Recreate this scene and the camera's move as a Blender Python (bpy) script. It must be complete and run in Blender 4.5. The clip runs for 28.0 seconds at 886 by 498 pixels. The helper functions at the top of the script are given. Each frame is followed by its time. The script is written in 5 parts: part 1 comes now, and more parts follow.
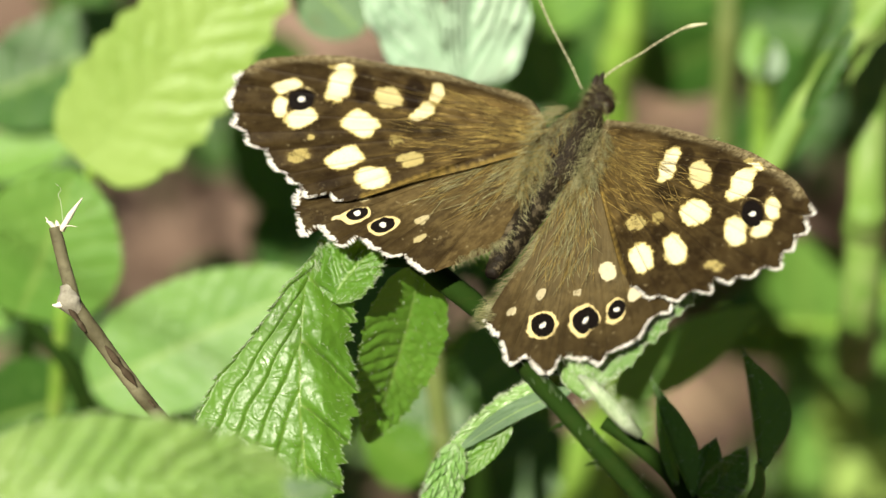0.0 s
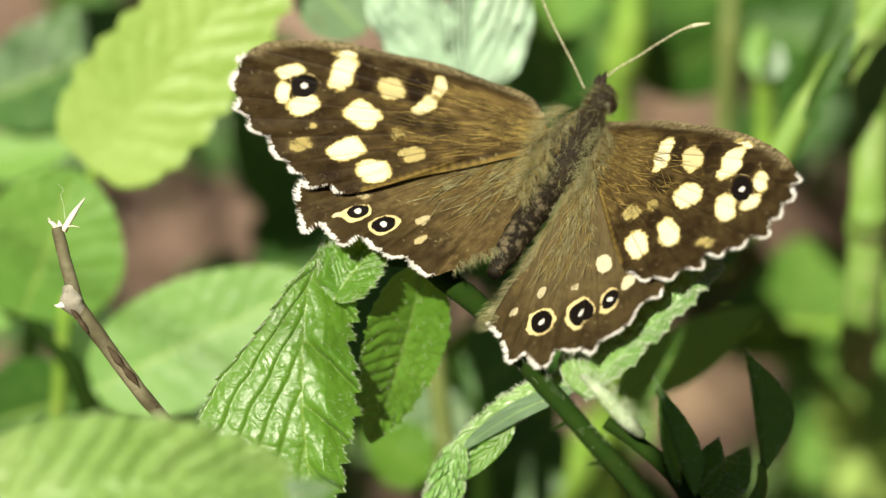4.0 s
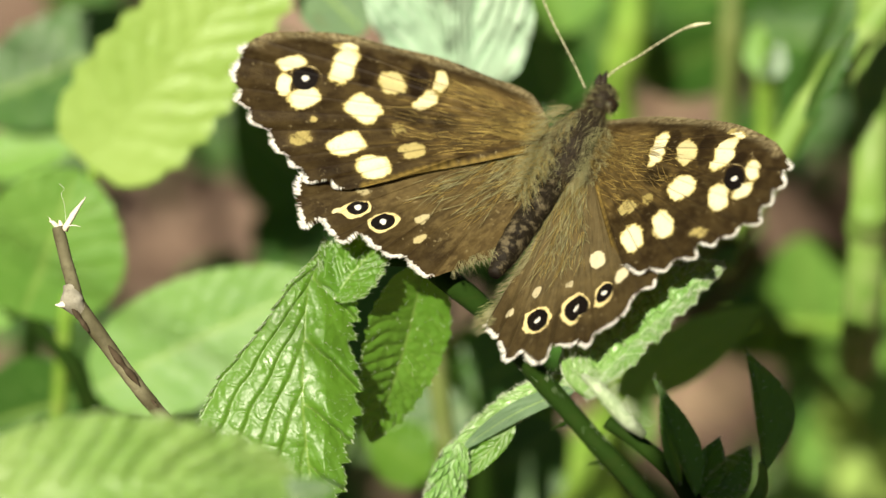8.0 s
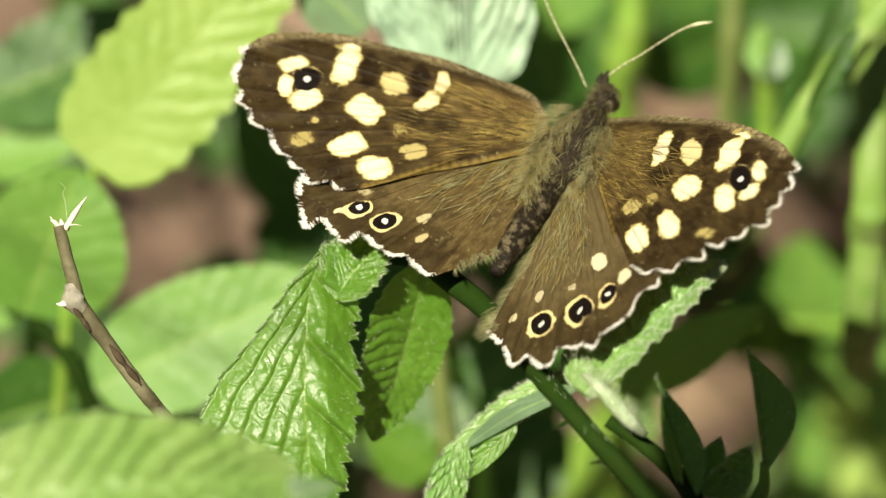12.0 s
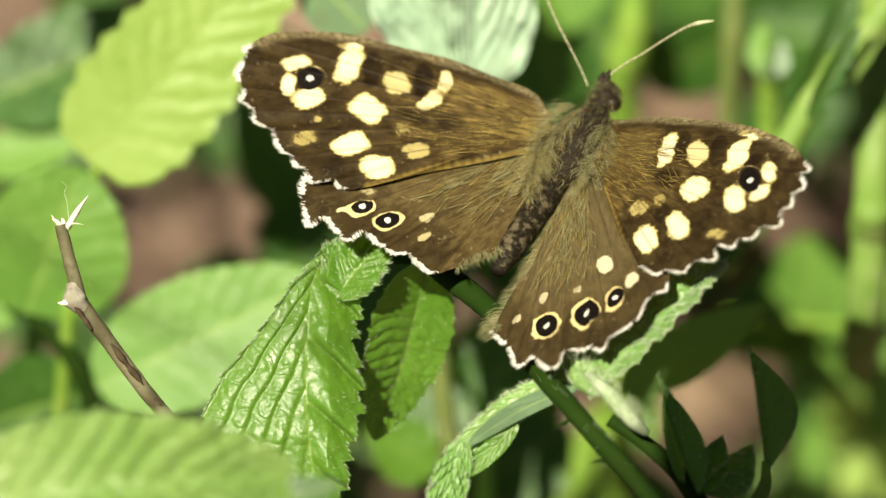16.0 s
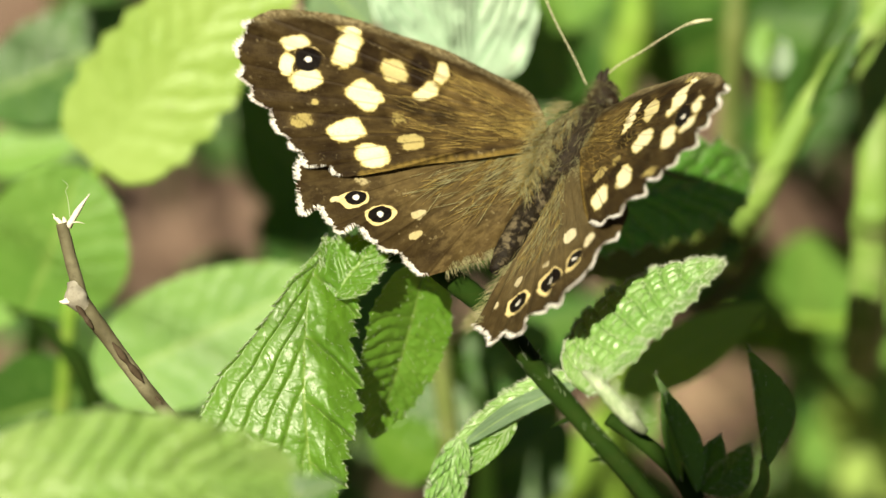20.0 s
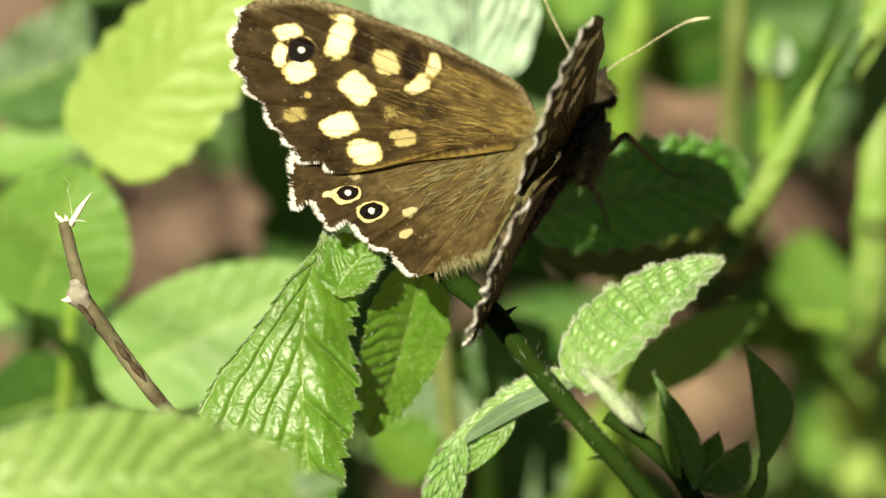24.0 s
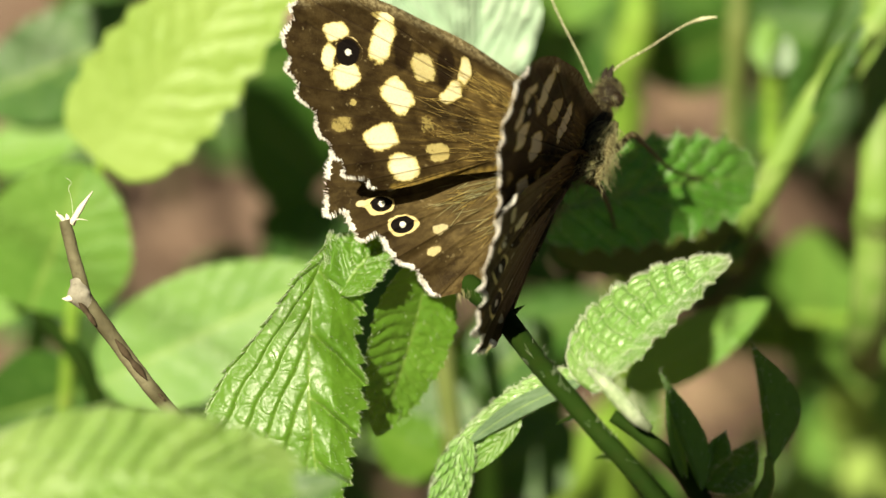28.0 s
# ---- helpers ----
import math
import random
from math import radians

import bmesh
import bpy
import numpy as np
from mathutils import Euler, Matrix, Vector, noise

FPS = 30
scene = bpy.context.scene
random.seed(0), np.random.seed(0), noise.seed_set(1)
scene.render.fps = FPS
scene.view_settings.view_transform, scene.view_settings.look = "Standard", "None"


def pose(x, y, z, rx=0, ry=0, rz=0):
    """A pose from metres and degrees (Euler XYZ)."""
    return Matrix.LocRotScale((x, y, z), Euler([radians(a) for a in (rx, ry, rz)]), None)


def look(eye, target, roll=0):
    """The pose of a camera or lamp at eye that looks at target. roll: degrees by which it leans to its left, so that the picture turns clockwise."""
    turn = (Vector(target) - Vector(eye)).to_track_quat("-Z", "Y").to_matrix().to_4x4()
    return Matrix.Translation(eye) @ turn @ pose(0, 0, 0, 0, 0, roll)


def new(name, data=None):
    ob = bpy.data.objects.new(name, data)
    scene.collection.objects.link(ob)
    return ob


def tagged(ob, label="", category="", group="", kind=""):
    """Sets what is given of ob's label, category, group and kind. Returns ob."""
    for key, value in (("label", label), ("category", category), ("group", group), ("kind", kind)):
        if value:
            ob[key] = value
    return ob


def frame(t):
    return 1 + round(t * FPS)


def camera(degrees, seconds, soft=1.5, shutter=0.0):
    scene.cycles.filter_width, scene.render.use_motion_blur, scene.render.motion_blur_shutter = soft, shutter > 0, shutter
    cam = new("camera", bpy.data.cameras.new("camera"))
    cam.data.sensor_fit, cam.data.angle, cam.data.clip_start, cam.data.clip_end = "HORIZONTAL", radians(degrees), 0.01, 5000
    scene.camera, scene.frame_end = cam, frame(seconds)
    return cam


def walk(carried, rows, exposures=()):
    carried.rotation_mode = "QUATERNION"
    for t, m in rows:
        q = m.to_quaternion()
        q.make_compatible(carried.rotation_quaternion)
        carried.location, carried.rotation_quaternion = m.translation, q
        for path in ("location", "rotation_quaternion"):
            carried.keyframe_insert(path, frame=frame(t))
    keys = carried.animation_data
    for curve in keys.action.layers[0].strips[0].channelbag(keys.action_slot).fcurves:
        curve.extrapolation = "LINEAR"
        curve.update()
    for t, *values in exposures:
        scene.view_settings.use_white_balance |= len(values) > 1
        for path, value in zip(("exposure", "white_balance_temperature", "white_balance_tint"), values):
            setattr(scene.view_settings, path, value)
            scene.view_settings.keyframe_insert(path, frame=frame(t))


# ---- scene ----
# The plan: metres, z up; +y leads away from the viewer, the ground lies at z = 0.
MM = 0.001
REACH = 1.05                        # from the lens to the butterfly
TILT = radians(35.0)                # the lens looks down by this angle
CENTRE = Vector((0, 0, 0.16))
RIGHT = Vector((1, 0, 0))
UP = Vector((0, math.sin(TILT), math.cos(TILT)))
AWAY = Vector((0, math.cos(TILT), -math.sin(TILT)))
EYE = CENTRE - REACH * AWAY


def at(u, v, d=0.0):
    """A place in the spray, set to fit the camera's view: mm to the right and mm up in that view at the butterfly's
    depth, widened with the mm deeper into the undergrowth.
    """
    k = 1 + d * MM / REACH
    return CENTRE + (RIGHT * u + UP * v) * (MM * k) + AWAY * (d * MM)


EXPO = 0.95                         # stops

# ---- camera ----
cam = camera(3.6, 28.0)
cam.data.dof.use_dof = True
cam.data.dof.focus_distance = REACH - 0.008
cam.data.dof.aperture_fstop = 24.0


def aim(right, down):
    """The lens turned by these fractions of a degree."""
    return look(EYE, CENTRE + REACH * (RIGHT * math.tan(radians(right)) - UP * math.tan(radians(down))))


# a slow drift of the hand, towards the left and upwards
DRIFT = [(0.0, 0.0, 0.0), (1.5, 1.0, 0.0), (3.5, 3.6, 0.6), (5.5, 4.9, 0.2), (8.0, 5.5, -0.5), (10.5, 7.0, -1.0),
         (12.5, 7.9, -2.2), (14.5, 9.3, -3.2), (16.5, 10.7, -3.9), (18.5, 11.4, -4.6), (20.5, 13.2, -6.8),
         (21.5, 14.6, -8.0), (23.5, 15.8, -8.9), (25.5, 17.2, -9.5), (27.0, 17.7, -10.2), (28.0, 18.0, -11.2)]
walk(cam, [(t, aim(-x * 3.6 / 1568, -y * 3.6 / 1568)) for t, x, y in DRIFT],
     [(0.0, EXPO, 6500, 8), (9.0, EXPO, 6750, 7), (18.0, EXPO + 0.04, 7000, 6), (21.5, EXPO + 0.08, 7100, 6), (25.0, EXPO + 0.11, 7200, 5), (28.0, EXPO + 0.11, 7250, 5)])

# ---- light ----
SUN_FROM = (RIGHT * -0.26 + UP * 0.29 - AWAY * 0.92).normalized()
world = bpy.data.worlds.new("sky")
scene.world = world
world.use_nodes = True
sky = world.node_tree.nodes.new("ShaderNodeTexSky")
sky.sky_type, sky.sun_disc = "NISHITA", False
sky.sun_elevation = math.asin(SUN_FROM.z)
sky.sun_rotation = math.atan2(SUN_FROM.x, SUN_FROM.y)
back = world.node_tree.nodes["Background"]
world.node_tree.links.new(sky.outputs[0], back.inputs[0])
back.inputs[1].default_value = 0.014
sun = new("sun", bpy.data.lights.new("sun", "SUN"))
sun.data.energy, sun.data.angle, sun.data.color = 5.0, radians(0.53), (1.0, 0.935, 0.78)
sun.matrix_world = look(CENTRE + SUN_FROM, CENTRE)


# ---- materials ----
class Nodes:
    """A short way to write a node material."""

    def __init__(self, name):
        self.mat = bpy.data.materials.new(name)
        self.mat.use_nodes = True
        self.tree = self.mat.node_tree
        self.tree.nodes.clear()
        self.out = self.add("ShaderNodeOutputMaterial")

    def add(self, kind, links=(), **values):
        node = self.tree.nodes.new(kind)
        for key, value in values.items():
            node.inputs[key.replace("_", " ")].default_value = value
        for socket, source in links:
            self.tree.links.new(source, node.inputs[socket])
        return node

    def noise(self, scale, detail=4.0, rough=0.55, vector=None):
        return self.add("ShaderNodeTexNoise", [("Vector", vector)] if vector else [], Scale=scale, Detail=detail, Roughness=rough).outputs[0]

    def ramp(self, source, low, high, a=0.0, b=1.0):
        return self.add("ShaderNodeMapRange", [("Value", source)], From_Min=low, From_Max=high, To_Min=a, To_Max=b).outputs[0]

    def mix(self, fac, a, b, blend="MIX"):
        node = self.add("ShaderNodeMix")
        node.data_type, node.blend_type = "RGBA", blend
        for i, x in ((0, fac), (6, a), (7, b)):
            if isinstance(x, (int, float)):
                node.inputs[i].default_value = x
            elif isinstance(x, tuple):
                node.inputs[i].default_value = (*x, 1.0)
            else:
                self.tree.links.new(x, node.inputs[i])
        return node.outputs[2]

    def math(self, op, a, b=0.0):
        node = self.add("ShaderNodeMath")
        node.operation = op
        for i, x in ((0, a), (1, b)):
            if isinstance(x, (int, float)):
                node.inputs[i].default_value = x
            else:
                self.tree.links.new(x, node.inputs[i])
        return node.outputs[0]

    def place(self):
        return self.add("ShaderNodeTexCoord").outputs["Object"]

    def attr(self, name, socket="Fac"):
        node = self.add("ShaderNodeAttribute")
        node.attribute_name = name
        return node.outputs[socket]

    def bump(self, height, strength, distance):
        return self.add("ShaderNodeBump", [("Height", height)], Strength=strength, Distance=distance).outputs[0]

    def surface(self, colour, rough, normal=None, specular=0.5, sheer=0.0, sheer_colour=None, sheen=0.0, coat=0.0):
        node = self.add("ShaderNodeBsdfPrincipled")
        for key, x in (("Base Color", colour), ("Roughness", rough), ("Specular IOR Level", specular), ("Sheen Weight", sheen), ("Coat Weight", coat)):
            if isinstance(x, (int, float)):
                node.inputs[key].default_value = x
            elif isinstance(x, tuple):
                node.inputs[key].default_value = (*x, 1.0)
            else:
                self.tree.links.new(x, node.inputs[key])
        if normal:
            self.tree.links.new(normal, node.inputs["Normal"])
        shader = node.outputs[0]
        if sheer:
            thin = self.add("ShaderNodeBsdfTranslucent", [("Color", sheer_colour or colour)] if not isinstance(sheer_colour or colour, tuple) else [])
            if isinstance(sheer_colour or colour, tuple):
                thin.inputs[0].default_value = (*(sheer_colour or colour), 1.0)
            shader = self.add("ShaderNodeMixShader", [(1, shader), (2, thin.outputs[0])], Fac=sheer).outputs[0]
        self.tree.links.new(shader, self.out.inputs[0])
        return self.mat


def leaf_material(name, dark, light, sheer, glow, gloss=0.42, specular=0.5, pale=(0.30, 0.44, 0.10)):
    """A living leaf: veins paler, blistered between them, lets light through."""
    n = Nodes(name)
    p = n.place()
    big = n.ramp(n.noise(90.0, 3.0, 0.5, p), 0.35, 0.68)
    fine = n.ramp(n.noise(1400.0, 4.0, 0.6, p), 0.3, 0.7)
    col = n.mix(big, dark, light)
    col = n.mix(n.math("MULTIPLY", fine, 0.35), col, light)
    col = n.mix(n.math("MULTIPLY", n.attr("vein"), 0.55), col, pale)
    spot = n.ramp(n.noise(420.0, 2.0, 0.5, p), 0.70, 0.76)
    col = n.mix(n.math("MULTIPLY", spot, 0.35), col, (0.10, 0.09, 0.03))
    thin = n.mix(n.math("MULTIPLY", n.attr("vein"), 0.25), n.mix(big, glow, light), dark)
    h = n.math("ADD", n.math("MULTIPLY", n.noise(2600.0, 3.0, 0.6, p), 0.3), n.noise(650.0, 3.0, 0.5, p))
    rough = n.ramp(fine, 0.0, 1.0, gloss - 0.06, gloss + 0.16)
    return n.surface(col, rough, n.bump(h, 0.45, 0.00035), specular, sheer, thin)


LEAF = leaf_material("bramble_leaf", (0.075, 0.19, 0.016), (0.125, 0.27, 0.028), 0.40, (0.32, 0.58, 0.04), 0.37, 0.65)
LEAF_DROOP = leaf_material("drooping_leaf", (0.075, 0.185, 0.016), (0.12, 0.26, 0.026), 0.38, (0.36, 0.62, 0.04), 0.38, 0.75)
LEAF_OLIVE = leaf_material("olive_leaf", (0.05, 0.072, 0.010), (0.085, 0.11, 0.018), 0.3, (0.16, 0.20, 0.02), 0.5, 0.4)
LEAF_BUD = leaf_material("folded_young_leaf", (0.065, 0.17, 0.010), (0.10, 0.24, 0.018), 0.22, (0.10, 0.25, 0.02), 0.42, 0.45, (0.06, 0.13, 0.03))
# the green of the shaded leaf is put into its see-through colour
LEAF_PERCH = leaf_material("shaded_leaf", (0.06, 0.18, 0.02), (0.10, 0.25, 0.035), 0.3, (0.10, 0.42, 0.03), 0.33, 0.7)
LEAF_SOFT = leaf_material("soft_leaf", (0.105, 0.245, 0.036), (0.17, 0.33, 0.06), 0.36, (0.30, 0.55, 0.06), 0.45, 0.5)
# dark green; the shade of the depths is put into this colour
LEAF_DARK = leaf_material("shade_dark_leaf", (0.020, 0.070, 0.008), (0.045, 0.125, 0.016), 0.28, (0.13, 0.33, 0.02))
LEAF_YOUNG = leaf_material("young_leaf", (0.25, 0.40, 0.075), (0.37, 0.53, 0.13), 0.42, (0.5, 0.68, 0.08))
LEAF_FELT = leaf_material("downy_leaf", (0.14, 0.30, 0.065), (0.24, 0.40, 0.115), 0.30, (0.30, 0.5, 0.08), 0.33, 0.7, (0.30, 0.44, 0.16))
LEAF_PALE = leaf_material("silvery_leaf_underside", (0.27, 0.40, 0.28), (0.40, 0.52, 0.38), 0.15, (0.4, 0.55, 0.35), 0.5, 0.4, (0.03, 0.20, 0.05))
LEAF_NEAR = leaf_material("sunlit_leaf", (0.12, 0.265, 0.042), (0.26, 0.39, 0.11), 0.35, (0.36, 0.58, 0.10), 0.34, 0.6, (0.17, 0.32, 0.06))
LEAF_UNDER = leaf_material("grey_leaf_underside", (0.07, 0.13, 0.06), (0.11, 0.18, 0.09), 0.2, (0.2, 0.38, 0.08), 0.6, 0.3)


def stem_material(name, a, b, c, scale=700.0, gloss=0.45):
    n = Nodes(name)
    p = n.place()
    col = n.mix(n.ramp(n.noise(scale * 0.2, 3.0, 0.5, p), 0.35, 0.65), a, b)
    col = n.mix(n.ramp(n.noise(scale, 5.0, 0.65, p), 0.5, 0.8, 0.0, 0.7), col, c)
    return n.surface(col, gloss, n.bump(n.noise(scale * 2.4, 4.0, 0.6, p), 0.5, 0.0002), 0.12)


# dark olive, darkened further in place of shade cast on the main stem
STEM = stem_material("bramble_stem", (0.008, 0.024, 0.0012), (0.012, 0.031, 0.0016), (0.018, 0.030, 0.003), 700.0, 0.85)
STEM_LIGHT = stem_material("soft_stem", (0.10, 0.19, 0.022), (0.16, 0.27, 0.04), (0.22, 0.25, 0.08))
STEM_OLIVE = stem_material("olive_stem", (0.085, 0.12, 0.03), (0.13, 0.16, 0.05), (0.17, 0.18, 0.08))
STEM_PALE = stem_material("mottled_stem", (0.10, 0.185, 0.035), (0.20, 0.30, 0.07), (0.28, 0.33, 0.14), 260.0)
STEM_RED = stem_material("reddish_stem", (0.10, 0.05, 0.03), (0.10, 0.09, 0.035), (0.06, 0.035, 0.02))
STEM_DOWNY = stem_material("downy_stalk", (0.26, 0.34, 0.18), (0.42, 0.48, 0.34), (0.10, 0.17, 0.07), 2600.0, 0.7)
BARK = stem_material("dry_bark", (0.054, 0.047, 0.023), (0.15, 0.137, 0.080), (0.030, 0.023, 0.012), 1300.0, 0.65)
BARK_DARK = stem_material("split_bark", (0.028, 0.020, 0.011), (0.065, 0.047, 0.028), (0.12, 0.095, 0.06), 900.0, 0.8)
NODE = stem_material("pale_node", (0.17, 0.155, 0.11), (0.36, 0.34, 0.28), (0.08, 0.06, 0.035), 1300.0, 0.65)
PITH = stem_material("bare_pith", (0.62, 0.56, 0.46), (0.72, 0.68, 0.58), (0.5, 0.42, 0.3), 900.0, 0.6)


def plain(name, colour, other, rough=0.6, sheer=0.0, scale=1500.0, sheen=0.0, gleam=0.15):
    n = Nodes(name)
    col = n.mix(n.ramp(n.noise(scale, 3.0, 0.6, n.place()), 0.3, 0.7), colour, other)
    return n.surface(col, rough, None, gleam, sheer, None, sheen)


HAIR_LEAF = plain("leaf_down", (0.62, 0.70, 0.50), (0.75, 0.8, 0.65), 0.45, 0.35)
HAIR_WHITE = plain("white_fringe_scales", (0.93, 0.91, 0.87), (0.80, 0.77, 0.70), 0.6, 0.2, 900.0)
HAIR_GOLD = plain("golden_scale_hair", (0.54, 0.40, 0.12), (0.15, 0.10, 0.03), 0.5, 0.15, 700.0)
HAIR_GREY = plain("olive_grey_hair", (0.21, 0.20, 0.085), (0.42, 0.40, 0.22), 0.5, 0.1, 900.0)
HAIR_DARK = plain("dark_brown_hair", (0.045, 0.033, 0.014), (0.12, 0.09, 0.04), 0.6, 0.1, 900.0)
TEGULA = plain("furred_wing_root", (0.08, 0.066, 0.028), (0.17, 0.145, 0.07), 0.8, 0.0, 1500.0)
CHITIN = plain("dark_chitin", (0.012, 0.009, 0.006), (0.03, 0.022, 0.014), 0.7, 0.0, 4000.0)
EYE_BLACK = plain("compound_eye", (0.010, 0.007, 0.004), (0.02, 0.012, 0.006), 0.45, 0.0, 6000.0)
LEG = plain("leg_chitin", (0.06, 0.05, 0.022), (0.03, 0.024, 0.012), 0.45, 0.0, 2500.0)


def abdomen_material():
    n = Nodes("abdomen_scales")
    p = n.place()
    # dark scales, darkened further: shade between the wings is put into the colour
    col = n.mix(n.ramp(n.noise(1500.0, 4.0, 0.65, p), 0.50, 0.62), (0.012, 0.009, 0.005), (0.10, 0.080, 0.046))
    col = n.mix(n.attr("band"), col, (0.010, 0.007, 0.005))
    return n.surface(col, 0.6, n.bump(n.noise(4200.0, 3.0, 0.6, p), 0.6, 0.0002), 0.12)


def antenna_material():
    n = Nodes("banded_antenna")
    col = n.mix(n.attr("band"), (0.10, 0.085, 0.045), (0.46, 0.44, 0.27))
    return n.surface(col, 0.5)


def wing_material():
    """Scaled wing: brown ground, cream patches, dark eyespots, white fringe, all from the mesh's own pattern layers."""
    n = Nodes("wing_scales")
    uv = n.add("ShaderNodeUVMap").outputs[0]
    streak_at = n.add("ShaderNodeMapping", [("Vector", uv)], Scale=(150.0, 9.0, 1.0)).outputs[0]
    streak = n.noise(1.0, 4.0, 0.6, streak_at)
    p = n.place()
    grain = n.noise(5200.0, 3.0, 0.65, p)
    patch = n.noise(330.0, 4.0, 0.55, p)
    tuft = n.noise(1.0, 3.0, 0.6, n.add("ShaderNodeMapping", [("Vector", uv)], Scale=(60.0, 22.0, 1.0)).outputs[0])
    ground = n.mix(n.ramp(patch, 0.36, 0.64), (0.030, 0.0180, 0.0056), (0.076, 0.050, 0.0165))
    ground = n.mix(n.ramp(tuft, 0.42, 0.62, 0.0, 0.65), ground, (0.125, 0.088, 0.033))
    gold = n.math("MULTIPLY", n.attr("warm"), n.ramp(tuft, 0.35, 0.6, 0.15, 1.0))
    ground = n.mix(n.math("MULTIPLY", gold, n.ramp(streak, 0.42, 0.62, 0.0, 0.7)), ground, (0.135, 0.080, 0.017))
    ground = n.mix(n.math("MULTIPLY", gold, n.ramp(streak, 0.56, 0.68)), ground, (0.36, 0.26, 0.075))
    ground = n.mix(n.math("MULTIPLY", n.attr("grey"), n.ramp(streak, 0.3, 0.65, 0.25, 0.8)), ground, (0.125, 0.098, 0.048))
    blotch = n.ramp(n.noise(240.0, 3.0, 0.6, p), 0.34, 0.6)
    ground = n.mix(n.math("MULTIPLY", n.attr("shade"), n.ramp(blotch, 0.0, 1.0, 0.72, 1.0)), ground, (0.012, 0.0065, 0.002))
    ground = n.mix(n.math("MULTIPLY", n.attr("costa"), n.ramp(n.noise(2800.0, 3.0, 0.7, p), 0.40, 0.66, 0.1, 0.8)), ground, (0.32, 0.27, 0.15))
    ground = n.mix(n.math("MULTIPLY", n.attr("hem"), n.ramp(streak, 0.3, 0.6, 0.4, 1.0)), ground, (0.42, 0.29, 0.07))
    fleck = n.ramp(n.noise(1900.0, 2.0, 0.6, p), 0.66, 0.74, 0.0, 0.35)
    ground = n.mix(fleck, ground, (0.36, 0.29, 0.15))
    wobble = n.math("ADD", n.attr("pale"), n.ramp(n.noise(2000.0, 4.0, 0.75, p), 0.2, 0.8, -0.34, 0.34))
    weak = n.ramp(n.attr("tone"), 0.2, 0.9, 0.5, 0.0)
    worn = n.math("SUBTRACT", wobble, n.math("ADD", weak, n.math("MULTIPLY", weak, n.ramp(n.noise(1300.0, 3.0, 0.7, p), 0.3, 0.7, -0.9, 0.9))))
    mask = n.math("MULTIPLY", n.ramp(worn, 0.34, 0.62), n.ramp(n.attr("tone"), 0.0, 0.8, 0.35, 1.0))
    cream = n.mix(n.math("POWER", n.attr("tone"), 3.0), (0.46, 0.37, 0.12), n.mix(n.ramp(wobble, 0.5, 0.95), (0.56, 0.45, 0.15), (0.73, 0.67, 0.45)))
    cream = n.mix(n.math("MULTIPLY", n.ramp(n.attr("grey"), 0.0, 0.3), 0.8), cream, (0.60, 0.53, 0.36))
    col = n.mix(mask, ground, cream)
    ring = n.math("ADD", n.attr("ring"), n.ramp(n.noise(2600.0, 3.0, 0.7, p), 0.2, 0.8, -0.18, 0.18))
    col = n.mix(n.ramp(ring, 0.42, 0.58), col, (0.70, 0.56, 0.26))
    col = n.mix(n.math("MULTIPLY", n.attr("vein"), n.ramp(n.attr("grey"), 0.0, 0.3, 0.75, 0.2)), col, (0.022, 0.013, 0.007))
    black = n.math("ADD", n.attr("black"), n.ramp(n.noise(3000.0, 2.0, 0.7, p), 0.2, 0.8, -0.1, 0.1))
    col = n.mix(n.ramp(black, 0.44, 0.56), col, (0.006, 0.004, 0.003))
    white = n.math("ADD", n.attr("white"), n.ramp(n.noise(3800.0, 3.0, 0.7, p), 0.2, 0.8, -0.07, 0.07))
    col = n.mix(n.ramp(white, 0.42, 0.60), col, n.mix(n.ramp(n.noise(900.0, 3.0, 0.6, p), 0.35, 0.65), (0.62, 0.58, 0.50), (0.86, 0.83, 0.76)))
    col = n.mix(n.ramp(grain, 0.35, 0.75, 0.0, 0.30), col, n.mix(0.55, col, (0.0, 0.0, 0.0)))
    h = n.math("ADD", n.math("MULTIPLY", streak, 0.4), n.math("MULTIPLY", grain, 0.6))
    return n.surface(col, 0.6, n.bump(h, 0.45, 0.00022), 0.10, 0.08, n.mix(0.35, col, (0.30, 0.16, 0.03), "MULTIPLY"))


WING, ABDOMEN, ANTENNA = wing_material(), abdomen_material(), antenna_material()


def soil_material():
    n = Nodes("woodland_soil")
    p = n.place()
    col = n.mix(n.ramp(n.noise(28.0, 4.0, 0.6, p), 0.35, 0.65), (0.05, 0.03, 0.018), (0.19, 0.125, 0.085))
    col = n.mix(n.ramp(n.noise(75.0, 4.0, 0.6, p), 0.48, 0.62, 0.0, 0.9), col, (0.03, 0.018, 0.011))
    return n.surface(col, 0.9, n.bump(n.noise(220.0, 5.0, 0.6, p), 0.8, 0.004), 0.2)


def litter_material():
    n = Nodes("dead_leaf")
    p = n.place()
    rnd = n.add("ShaderNodeNewGeometry").outputs["Random Per Island"]
    col = n.mix(rnd, (0.07, 0.045, 0.030), (0.27, 0.19, 0.145))
    col = n.mix(n.ramp(n.noise(190.0, 4.0, 0.6, p), 0.4, 0.7, 0.0, 0.6), col, (0.12, 0.065, 0.04))
    return n.surface(col, 0.75, n.bump(n.noise(500.0, 4.0, 0.6, p), 0.5, 0.001), 0.3, 0.12)


SOIL, LITTER = soil_material(), litter_material()
